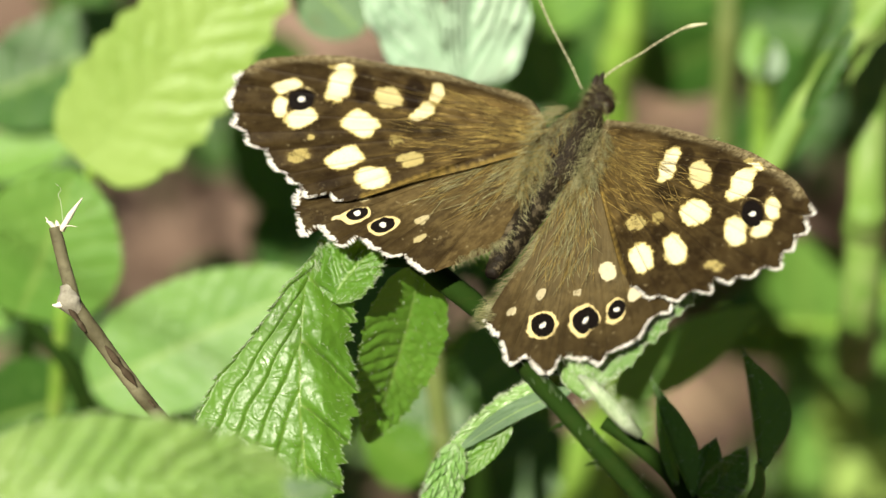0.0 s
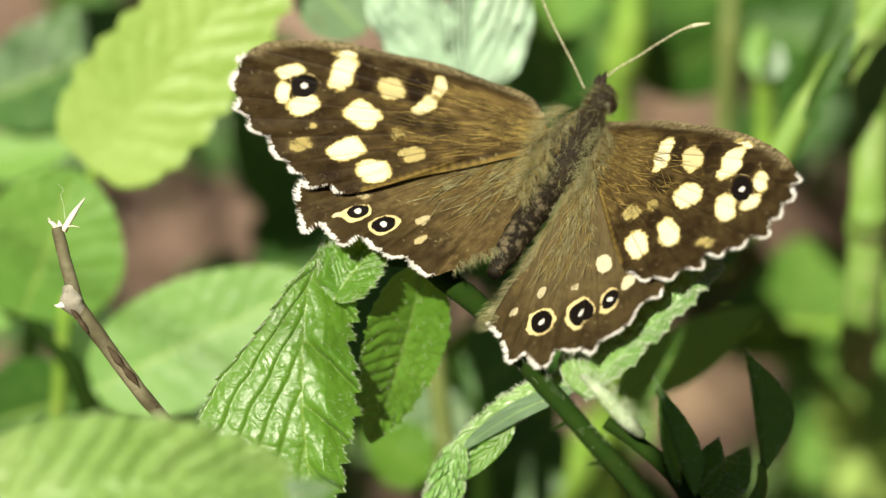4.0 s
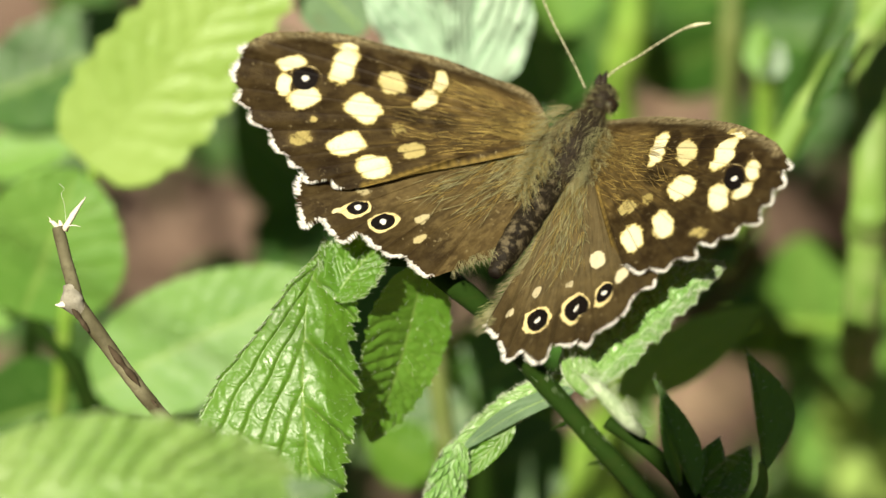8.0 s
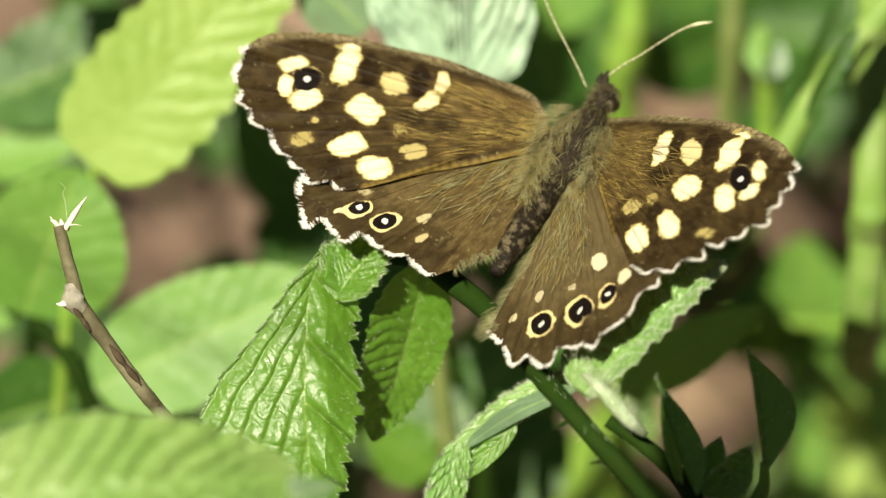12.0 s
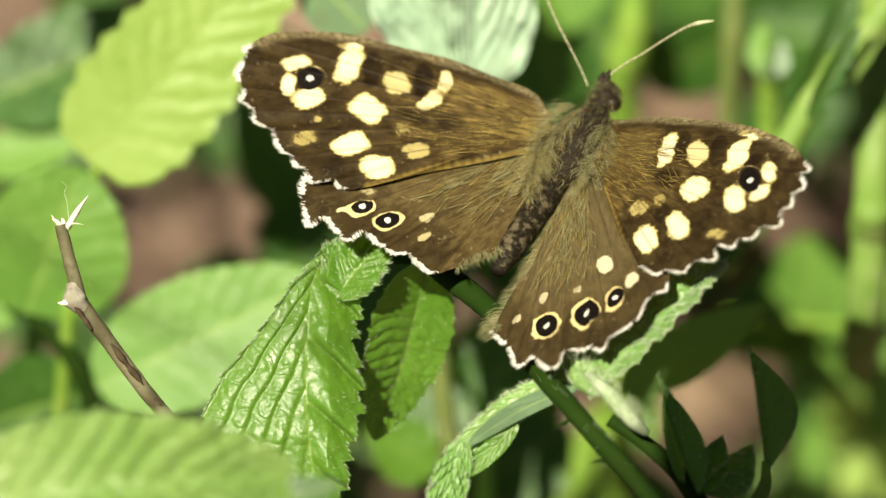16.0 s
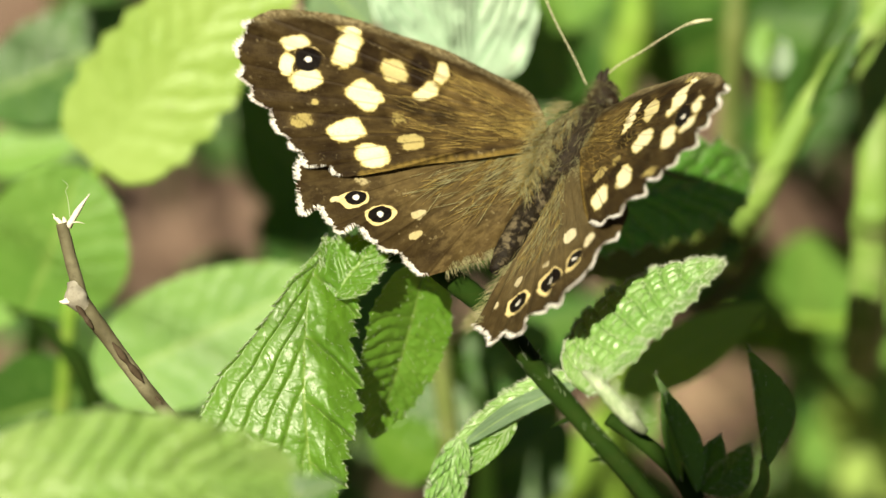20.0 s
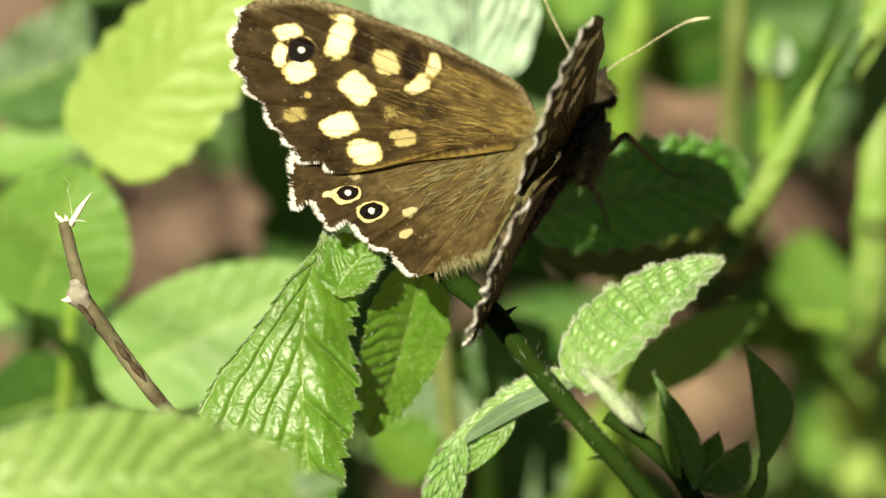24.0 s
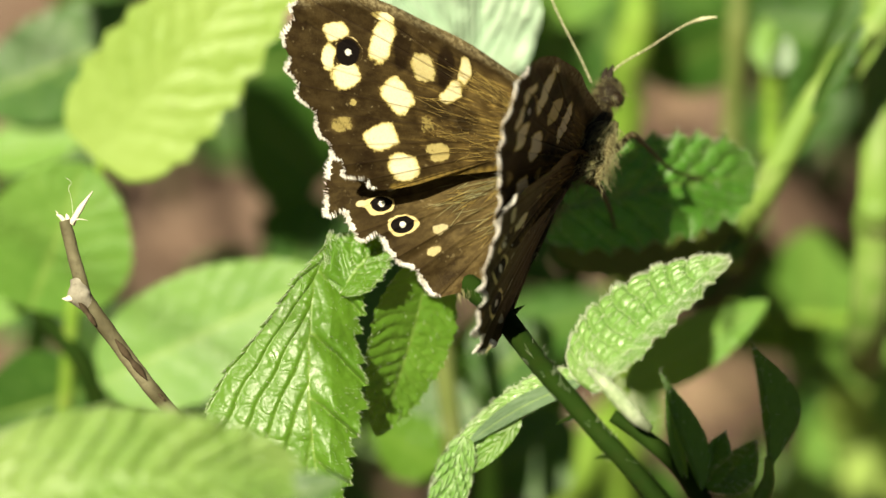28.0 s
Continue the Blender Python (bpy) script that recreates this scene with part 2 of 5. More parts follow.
# paler than the litter: the brightness of its sunlit patches is in the colour
LITTER_PATCH = leaf_material("litter_patch", (0.30, 0.20, 0.13), (0.46, 0.34, 0.23), 0.12, (0.4, 0.28, 0.15), 0.6, 0.3, (0.5, 0.4, 0.28))


# ---- builders ----
def mesh(name, verts, faces, material, smooth=True):
    me = bpy.data.meshes.new(name)
    me.from_pydata([tuple(v) for v in verts], [], faces)
    me.materials.append(material)
    if smooth:
        me.polygons.foreach_set("use_smooth", [True] * len(me.polygons))
    me.update()
    return me


def layer(me, name, values):
    a = me.attributes.new(name, "FLOAT", "POINT")
    a.data.foreach_set("value", np.asarray(values, dtype=np.float32))


def thing(name, label, category, group="", where=(0, 0, 0), kind=""):
    ob = new(name)
    ob.empty_display_size = 0.01
    ob.location = where
    return tagged(ob, label, category, group, kind)


def part(name, me, parent, label=""):
    ob = new(name, me)
    ob.parent = parent
    if label:
        ob["label"] = label
    return ob


def smooth_line(points, n):
    """Catmull-Rom through the points, n samples."""
    p = [Vector(q) for q in points]
    p = [p[0] * 2 - p[1], *p, p[-1] * 2 - p[-2]]
    out = []
    for i in range(n):
        s = i / (n - 1) * (len(p) - 3)
        k = min(int(s), len(p) - 4)
        f = s - k
        a, b, c, d = p[k:k + 4]
        out.append(0.5 * (2 * b + (c - a) * f + (2 * a - 5 * b + 4 * c - d) * f * f + (3 * b - a - 3 * c + d) * f ** 3))
    return out


def tube(points, radii, n=24, sides=10, origin=Vector((0, 0, 0)), flat=1.0, ripple=0.0, close=True):
    """Vertices and faces of a round stalk along a smooth line; radii in metres, spread along it."""
    line = smooth_line(points, n)
    verts, faces, along = [], [], []
    side = None
    for i, c in enumerate(line):
        t = (line[min(i + 1, n - 1)] - line[max(i - 1, 0)]).normalized()
        if side is None:
            side = t.orthogonal().normalized()
        side = (side - t * side.dot(t)).normalized()
        other = t.cross(side)
        s = i / (n - 1) * (len(radii) - 1)
        k = min(int(s), len(radii) - 2)
        r = radii[k] + (radii[k + 1] - radii[k]) * (s - k)
        for j in range(sides):
            a = 2 * math.pi * j / sides
            rr = r * (1 + ripple * noise.noise((c + side * math.cos(a) * r) * 900))
            verts.append(c + side * (math.cos(a) * rr) + other * (math.sin(a) * rr * flat) - origin)
            along.append(i / (n - 1))
    for i in range(n - 1):
        for j in range(sides):
            k = (j + 1) % sides
            faces.append((i * sides + j, i * sides + k, (i + 1) * sides + k, (i + 1) * sides + j))
    if close:
        faces.append(tuple(range(sides))[::-1])
        faces.append(tuple((n - 1) * sides + j for j in range(sides)))
    return verts, faces, along


def stalk(name, parent, points, radii, material, label="", n=24, sides=10, origin=Vector((0, 0, 0)), ripple=0.05):
    v, f, _ = tube(points, radii, n, sides, origin, 1.0, ripple)
    return part(name, mesh(name, v, f, material), parent, label)


def hair_mesh(name, strands, material, width=0.00003):
    """Fine hairs: each a bent three-sided spike. strands: root, direction, lift, length."""
    verts, faces = [], []
    for root, way, lift, length in strands:
        side = way.cross(lift)
        side = side.normalized() if side.length > 1e-9 else way.orthogonal().normalized()
        k = len(verts)
        mid = root + way * (length * 0.55) + lift * (length * 0.28)
        end = root + way * length + lift * (length * 0.30)
        for c, w in ((root, 1.0), (mid, 0.75)):
            verts += [c + side * width * w, c - side * width * w, c + lift * width * 1.4 * w]
        verts.append(end)
        for j in range(3):
            m = (j + 1) % 3
            faces += [(k + j, k + m, k + 3 + m, k + 3 + j), (k + 3 + j, k + 3 + m, k + 6)]
    return mesh(name, verts, faces, material)


def half_width(s, shape):
    """Outline of a leaf from its stalk (0) to its tip (1)."""
    broad, point = shape
    return max(0.0, math.sin(math.pi * min(1.0, s ** broad)) ** point)


def leaf(parent, base, tip, wide, material, label="", name="leaf", roll=0.0, arch=0.0, fold=0.15, pleat=0.5, veins=9, teeth=0.06,
         teeth_n=16, shape=(0.8, 0.75), narrow=1.0, cup=0.0, res=(90, 22), origin=Vector((0, 0, 0)), bend=0.0, down=0, rib=True, seed=1, slant=2.4, vein_width=0.16, quilt=0.0, cells=8):
    """One leaf. base, tip: places; wide: half its breadth in mm; narrow: the other half against it; arch: mm that its middle rises;
    fold: how far the halves rise from the rib; pleat: mm of relief between the side veins; quilt: mm of the small blisters between them; bend: mm that the rib bows sideways."""
    base, tip = Vector(base), Vector(tip)
    axis = tip - base
    length = axis.length
    axis.normalize()
    face = -AWAY - axis * (-AWAY).dot(axis)
    face = (Matrix.Rotation(radians(roll), 3, axis) @ face).normalized()
    side = axis.cross(face).normalized()
    ns, nw = res
    rnd = random.Random(seed)
    ph = rnd.random() * 10
    verts, vein, rim = [], [], []
    for i in range(ns + 1):
        s = i / ns
        h = half_width(s, shape) * wide * MM
        spine = base + axis * (length * s) + face * (arch * MM * math.sin(math.pi * s)) + side * (bend * MM * math.sin(math.pi * s))
        for j in range(-nw, nw + 1):
            w = j / nw
            hw = h * (narrow if w < 0 else 1.0)
            edge = abs(w)
            tooth = (s * teeth_n + ph + 0.13 * math.sin(7 * s + (3 if w < 0 else 0))) % 1.0
            tooth = tooth / 0.75 if tooth < 0.75 else (1 - tooth) / 0.25
            fine = (s * teeth_n * 3 + ph) % 1.0
            jag = teeth * wide * MM * (tooth + 0.15 * fine - 0.5) * min(1.0, 5 * s) * min(1.0, 6 * (1 - s) + 0.05)
            x = w * hw + math.copysign(jag, w) * edge ** 6 * (w != 0)
            forward = jag * 0.3 * edge ** 6
            phase = s * veins - edge * slant * (0.6 + 0.4 * s) + (0.5 if w < 0 else 0.0) + 0.45 * noise.noise(Vector((s * 4.5, w * 2.2, ph + 11)))
            ridge = abs(math.sin(math.pi * phase))
            blister = noise.noise(Vector((s * veins * 2.6 + ph, w * 5.5, ph))) * 0.5 + noise.noise(Vector((s * veins * 6 + ph, w * 13, ph))) * 0.28
            relief = pleat * MM * ((ridge ** 0.6 - 0.5) * min(1, edge * 5) + blister * 0.6) * min(1, 6 * (1 - s)) * min(1, 2.4 * s)
            if quilt:
                cell = abs(math.sin(math.pi * (edge * cells + 0.5 * (math.floor(phase) % 2) + 0.35 * noise.noise(Vector((s * veins, w * 4, ph + 3))))))
                puff = 0.75 + 0.6 * noise.noise(Vector((s * veins * 1.3, w * cells * 0.8, ph + 7)))
                relief += quilt * MM * puff * (min(1.0, ridge * 1.5) ** 0.8 * cell ** 0.55 - 0.5) * min(1, 8 * (1 - s)) * min(1, 8 * s) * min(1, 7 * edge)
            z = fold * abs(x) + relief - cup * MM * edge * edge
            z += 0.35 * pleat * MM * math.sin(9 * s * math.pi + ph + (2 if w < 0 else 0)) * edge ** 2
            verts.append(spine + side * x + face * z + axis * forward - origin)
            line = max(0.0, 1 - ridge / vein_width) * 0.8
            vein.append(max(line * (1 - 0.5 * edge), 1.0 if abs(j) <= 0 else 0.0))
            if abs(j) == nw:
                rim.append((verts[-1], (side * math.copysign(1, w) + axis * 0.6).normalized(), face))
    row = 2 * nw + 1
    faces = [(i * row + j, i * row + j + 1, (i + 1) * row + j + 1, (i + 1) * row + j) for i in range(ns) for j in range(2 * nw)]
    me = mesh(name, verts, faces, material)
    layer(me, "vein", vein)
    ob = part(name, me, parent, label)
    if rib:
        mids = [Vector(verts[i * row + nw]) - face * 0.00022 for i in range(0, ns + 1, max(1, ns // 12))]
        v, f, _ = tube(mids, [0.00036 * min(1.6, length / 0.03), 0.00015], 20, 6)
        part("midrib", mesh("midrib", v, f, material), ob)
    if down:
        strands = []
        for _ in range(down):
            p, o, fc = rnd.choice(rim)
            strands.append((Vector(p) + o * (-rnd.random() * 0.0004), (o + Vector((rnd.uniform(-.5, .5), rnd.uniform(-.5, .5), rnd.uniform(-.2, .7)))).normalized(), fc, rnd.uniform(0.00015, 0.00042)))
        for _ in range(down):
            k = rnd.randrange(len(verts))
            strands.append((Vector(verts[k]), (face + axis * 0.8 + Vector((rnd.uniform(-.6, .6), rnd.uniform(-.6, .6), rnd.uniform(-.6, .6)))).normalized(), side, rnd.uniform(0.0002, 0.0005)))
        part("leaf_hairs", hair_mesh("leaf_hairs", strands, HAIR_LEAF, 0.000013), ob, "fine pale hairs")
    return ob


def drooping_leaf(parent, material, label, origin):
    """A leaf that hangs from its stalk: the fore half quilted between steep side veins, the other folded back in a few bulging panels."""
    def along(v, places, values):
        return float(np.interp(v, places, values))

    rnd = random.Random(11)
    down = (0.0, 1.5, 4.1, 7.1, 9.7, 12.2, 13.9, 15.7, 17.3, 19.4, 21.0)
    fore = (0.5, 0.9, 2.2, 4.1, 6.3, 7.7, 8.05, 7.2, 5.1, 2.5, 0.0)
    back = (0.8, 1.7, 3.9, 3.7, 4.1, 4.3, 3.5, 2.9, 2.7, 1.5, 0.0)
    nv, nf, nb = 250, 64, 40
    verts, vein, rim = [], [], []
    for i in range(nv + 1):
        v = 21.0 * i / nv
        rib = along(v, (0.0, 2.8, 7.5, 12.0, 16.4, 21.0), (-8.9, -10.3, -10.65, -10.65, -10.2, -9.4))
        drop = 0.05 - v
        depth = along(v, (0.0, 6.0, 14.0, 21.0), (-3.2, -4.6, -5.4, -4.4))
        wf, wb = along(v, down, fore), along(v, down, back)
        ends = min(1.0, 0.6 * v) * min(1.0, 0.5 * (21.0 - v))
        for j in range(-nf, nb + 1):
            if j < 0:
                e = -j / nf
                tooth = (v * 0.62 + 0.1 * math.sin(3 * v)) % 1.0
                jag = 0.32 * (tooth - 0.5) * e ** 8 * ends
                x = -(wf * e + jag)
                fan = math.degrees(math.atan2(7.6 - x, v + 9.5)) + 0.8 * noise.noise(Vector((x * 0.35, v * 0.35, 4)))
                phase = fan / 3.5
                f = phase - math.floor(phase)
                ridge = min(1.0, 1.25 * (1 - f) ** 0.8) * (1 - (1 - f) ** 12)
                far = math.hypot(7.6 - x, v + 9.5) / 1.05 + 0.5 * (math.floor(phase) % 2) + 1.1 * noise.noise(Vector((x * 0.8, v * 0.8, 9)))
                cell = abs(math.sin(math.pi * far))
                puff = 0.8 + 0.7 * noise.noise(Vector((x * 1.1, v * 1.1, 2)))
                z = 0.24 * ridge * min(1, 4 * e) + 0.13 * puff * min(1.0, ridge * 1.6) * cell ** 0.5 - 0.10 * wf * e * e + 0.5 * e
                vein.append(max(0.0, 1 - min(f, 1 - f) / 0.07) * 0.6 * (1 - 0.5 * e) + (1.0 if j == -1 else 0.0) * 0.5)
            else:
                e = j / nb
                tooth = (v * 0.55 + 0.12 * math.sin(2 * v)) % 1.0
                fine = (v * 1.8) % 1.0
                jag = (0.75 * (tooth - 0.55) + 0.22 * (fine - 0.5)) * e ** 5 * ends
                x = wb * e + jag
                phase = (v - 7.0 - 0.62 * x - 0.075 * x * x) / 4.75 + 0.08 * noise.noise(Vector((x * 0.5, v * 0.4, 6)))
                f = phase - math.floor(phase)
                bulge = (f ** 0.8) * (1 - f ** 14)
                rib2 = abs(math.sin(math.pi * (x * 0.9 - 0.35 * v)))
                z = 1.75 * bulge * min(1, 2.5 * e) - 0.42 * x + 0.07 * noise.noise(Vector((x * 1.5, v * 1.5, 3))) + 0.05 * rib2
                # each panel edge is painted pale, for its vein and its sunlit rim
                vein.append(max(0.0, 1 - abs(f - 0.985) / 0.05) if j else 1.0)
            z += 0.10 * math.sin(v * 1.1 + x) * e * e
            p = at(rib + x, drop + 0.1 * (e ** 5 if j > 0 else 0), depth) - AWAY * (z * MM) - origin
            verts.append(p)
            if j in (-nf, nb):
                rim.append((p, (RIGHT * (-1 if j < 0 else 1) - UP * 0.4).normalized()))
    row = nf + nb + 1
    faces = [(i * row + j, (i + 1) * row + j, (i + 1) * row + j + 1, i * row + j + 1) for i in range(nv) for j in range(row - 1)]
    me = mesh("leaf", verts, faces, material)
    layer(me, "vein", vein)
    ob = part("leaf", me, parent, label)
    strands = []
    for _ in range(600):
        p, o = rnd.choice(rim)
        strands.append((Vector(p) - o * 0.0002, (o - AWAY * rnd.uniform(-0.2, 0.6) + UP * rnd.uniform(-0.7, 0.5)).normalized(), -AWAY, rnd.uniform(0.00015, 0.00045)))
    for _ in range(900):
        p = Vector(rnd.choice(verts))
        strands.append((p, (-AWAY - UP * rnd.uniform(0.2, 0.9) + RIGHT * rnd.uniform(-0.6, 0.6)).normalized(), RIGHT, rnd.uniform(0.00015, 0.0004)))
    part("leaf_hairs", hair_mesh("leaf_hairs", strands, HAIR_LEAF, 0.000013), ob, "fine pale hairs")


# ---- ground ----
def build_ground():
    """One sheet to the horizon, uneven near the plants."""
    steps = [-400, -60, -12, -3, -1.2] + [x * 0.02 for x in range(-30, 31)] + [1.2, 3, 12, 60, 400]
    n = len(steps)
    verts = []
    for y in steps:
        for x in steps:
            near = max(0.0, 1 - max(abs(x), abs(y)) / 0.7)
            verts.append((x, y + 0.2, near * 0.012 * noise.noise(Vector((x * 14, y * 14, 3)))))
    faces = [(j * n + i, j * n + i + 1, (j + 1) * n + i + 1, (j + 1) * n + i) for j in range(n - 1) for i in range(n - 1)]
    tagged(new("ground", mesh("ground", verts, faces, SOIL)), "brown woodland soil strewn with dead leaves", "ground", kind="structure")
    rnd = random.Random(5)
    verts, faces = [], []
    for _ in range(900):
        c = Vector((rnd.gauss(0, 0.16), rnd.gauss(0.28, 0.16), 0))
        c.z = 0.006 + 0.010 * rnd.random()
        m = Matrix.Translation(c) @ Euler((rnd.gauss(0, 0.25), rnd.gauss(0, 0.25), rnd.random() * 6.28)).to_matrix().to_4x4()
        ln, wd, k = rnd.uniform(0.015, 0.035), rnd.uniform(0.008, 0.016), len(verts)
        for i in range(7):
            s = i / 6
            h = math.sin(math.pi * s) ** 0.7 * wd
            for w in (-1, 0, 1):
                verts.append(m @ Vector(((s - 0.5) * 2 * ln, w * h, 0.004 * abs(w) + 0.006 * math.sin(s * 3 + k))))
        for i in range(6):
            for j in range(2):
                faces.append((k + i * 3 + j, k + i * 3 + j + 1, k + i * 3 + j + 4, k + i * 3 + j + 3))
    tagged(new("leaf_litter", mesh("leaf_litter", verts, faces, LITTER)), "dry brown fallen leaves on the soil", "leaf litter", kind="stuff")


build_ground()


def footing(p, lean=0.0, seed=0):
    """The place on the ground under a point of a plant."""
    rnd = random.Random(seed)
    return Vector((p.x + rnd.uniform(-.01, .01), p.y + lean, -0.004))


# ---- the bramble shoot on which the butterfly rests ----
SHOOT_BASE = Vector((0.022, -0.028, 0.0))
shoot = thing("bramble_shoot", "green bramble shoot with toothed downy leaves under the butterfly", "bramble", where=SHOOT_BASE)


def build_shoot():
    o = SHOOT_BASE
    kw = {"origin": o}
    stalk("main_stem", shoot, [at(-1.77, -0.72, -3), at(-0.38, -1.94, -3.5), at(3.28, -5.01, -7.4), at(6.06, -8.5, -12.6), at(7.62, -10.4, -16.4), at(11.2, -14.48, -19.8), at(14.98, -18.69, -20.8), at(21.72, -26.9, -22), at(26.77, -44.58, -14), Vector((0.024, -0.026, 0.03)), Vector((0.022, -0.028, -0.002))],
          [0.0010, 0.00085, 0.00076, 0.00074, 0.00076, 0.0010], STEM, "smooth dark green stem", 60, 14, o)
    stem_hair = []
    rnd = random.Random(3)
    line = smooth_line([at(6.06, -8.5, -12), at(7.62, -10.4, -16.4), at(11.2, -14.48, -19.8), at(14.98, -18.69, -20.5)], 200)
    for _ in range(80):
        q = rnd.choice(line)
        w = (RIGHT * rnd.uniform(-1, 1) + UP * rnd.uniform(-1, 1) - AWAY * 0.3).normalized()
        stem_hair.append((q - o + w * 0.0009, w, UP, rnd.uniform(0.0003, 0.0007)))
    part("stem_hairs", hair_mesh("stem_hairs", stem_hair, HAIR_LEAF, 0.000012), shoot)
    for k, (p, w) in enumerate(((at(4.04, -5.77, -8.2), RIGHT + UP), (at(9.6, -12.92, -18.8), -RIGHT - UP * 0.2), (at(12.46, -16.04, -20), -RIGHT + UP * 0.1))):
        w = w.normalized()
        stalk("thorn", shoot, [p + w * 0.0007, p + w * 0.0013 - UP * 0.0001, p + w * 0.0019 - UP * 0.0003], [0.00025, 0.00012, 0.00002], STEM, "", 6, 6, o)
    # large drooping leaf below the hindwing
    drooping_leaf(shoot, LEAF_DROOP, "bright green toothed leaf with deep side veins", o)
    # its upturned lobes by the stalk
    leaf(shoot, at(-8.38, -3.83, -4.2), at(-4.88, 0.13, -3.2), 2.3, LEAF_DROOP, "small upturned leaf lobe", roll=-24, arch=0.6, fold=0.3, pleat=0.3, quilt=0.12, veins=6, teeth=0.2, teeth_n=9, shape=(0.85, 0.5), narrow=1.1, res=(70, 18), down=260, seed=12, **kw)
    leaf(shoot, at(-8.59, -2.48, -4), at(-9.18, 0.72, -3), 0.9, LEAF_DROOP, "", roll=30, arch=0.3, fold=0.3, pleat=0.2, veins=4, teeth=0.25, teeth_n=7, shape=(0.8, 0.6), res=(40, 10), down=90, seed=21, rib=False, **kw)
    stalk("leaf_stalk", shoot, [at(-7.2, -0.6, -3.6), at(-4.6, -0.9, -2.6), at(-1.64, -0.88, -3)], [0.0004, 0.0005], STEM, "", 12, 8, o)
    # shaded leaf seen almost from its edge
    leaf(shoot, at(-1.64, -1.22, 1), at(-5.56, -14.48, 3), 4.4, LEAF, "shaded green leaf with ribbed side veins", roll=-36, arch=0.6, fold=0.2, pleat=0.22, veins=14, slant=1.6, narrow=0.7, teeth=0.12, teeth_n=13, shape=(0.7, 0.7), res=(110, 20), down=120, seed=13, **kw)
    # the leaf that carries the legs
    leaf(shoot, at(5.94, 2.06, 11), at(22.65, 5.01, 20.5), 3.75, LEAF_PERCH, "toothed green leaf under the butterfly's legs", roll=10, arch=1.2, fold=0.04, pleat=0.3, quilt=0.2, veins=9, teeth=0.42, teeth_n=9, shape=(0.9, 0.36), narrow=0.98, bend=-0.5, res=(170, 36), down=420, seed=14, **kw)
    leaf(shoot, at(7.41, -0.46, 30), at(21.09, 1.09, 37), 2.7, LEAF_OLIVE, "olive green leaf below the perch", roll=8, arch=0.8, fold=0.06, pleat=0.2, veins=9, teeth=0.2, teeth_n=12, shape=(0.85, 0.5), res=(80, 14), seed=29, **kw)
    # small downy leaf, arched, and its whitish stalk
    leaf(shoot, at(10.27, -10.9, -18.6), at(20.54, -1.05, -14.8), 1.0, LEAF_FELT, "pale downy leaf with blistered surface", roll=-45, arch=0.3, fold=0.0, pleat=0.25, quilt=0.42, cells=6, slant=1.3, veins=11, teeth=0.10, teeth_n=18,
         shape=(0.72, 0.5), narrow=6.0, res=(170, 44), down=1900, seed=15, cup=0.5, **kw)
    # the leaf on the other side of the stem, rolled so that its grey underside shows
    leaf(shoot, at(9.26, -9.72, -14), at(-1.64, -18.69, -14.5), 1.9, LEAF_FELT, "curled downy leaf with its edge rolled over", roll=24, arch=0.4, fold=0.0, bend=0.5, pleat=0.15, quilt=0.3, cells=4, veins=10, teeth=0.1, teeth_n=12,
         shape=(0.7, 0.5), narrow=0.3, res=(120, 20), down=900, seed=16, cup=0.3, **kw)
    leaf(shoot, at(9.51, -10.48, -14.8), at(1.3, -14.9, -15.2), 0.8, LEAF_UNDER, "grey green underside of the curled leaf", roll=8, arch=0.4, fold=0.1, bend=0.4, pleat=0.05, veins=3, vein_width=0.02, teeth=0.02, shape=(0.8, 0.5), narrow=0.8, res=(60, 12), seed=26, rib=False, **kw)
    leaf(shoot, at(5.09, -13.09, -15), at(1.3, -17.22, -15), 0.8, LEAF, "", roll=10, fold=0.2, pleat=0.15, veins=7, teeth=0.05, shape=(0.8, 0.6), res=(50, 12), seed=27, rib=False, **kw)
    leaf(shoot, at(1.01, -14.48, -15.6), at(-1.64, -23.53, -16), 1.4, LEAF_FELT, "", roll=-14, fold=-0.1, pleat=0.2, quilt=0.4, cells=4, veins=8, teeth=0.12, shape=(0.7, 0.55), res=(110, 26), down=300, seed=28, rib=False, **kw)
    stalk("leaf_stalk", shoot, [at(10.2, -9.5, -19), at(11.2, -10.3, -20.6), at(12.4, -11.6, -20.6), at(13.6, -12.9, -20.2), at(14.7, -13.9, -19)], [0.00022, 0.00046, 0.00062, 0.00058, 0.0003], STEM_DOWNY, "whitish downy leaf stalk", 30, 12, o)
    strands = []
    line = smooth_line([at(9.22, -8.71, -18.6), at(10.99, -10.14, -20.6), at(13.09, -12.08, -20.4), at(14.48, -13.43, -19.3)], 80)
    for _ in range(260):
        q = rnd.choice(line)
        w = (RIGHT * rnd.uniform(-.5, 1) + UP * rnd.uniform(-.5, 1) - AWAY * 0.3).normalized()
        strands.append((q - o + w * 0.0006, w, UP, rnd.uniform(0.0004, 0.0009)))
    part("stalk_hairs", hair_mesh("stalk_hairs", strands, HAIR_LEAF, 0.000014), shoot)
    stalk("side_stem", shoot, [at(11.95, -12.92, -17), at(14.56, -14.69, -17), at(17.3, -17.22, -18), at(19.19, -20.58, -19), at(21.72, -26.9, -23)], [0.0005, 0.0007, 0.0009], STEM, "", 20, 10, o)
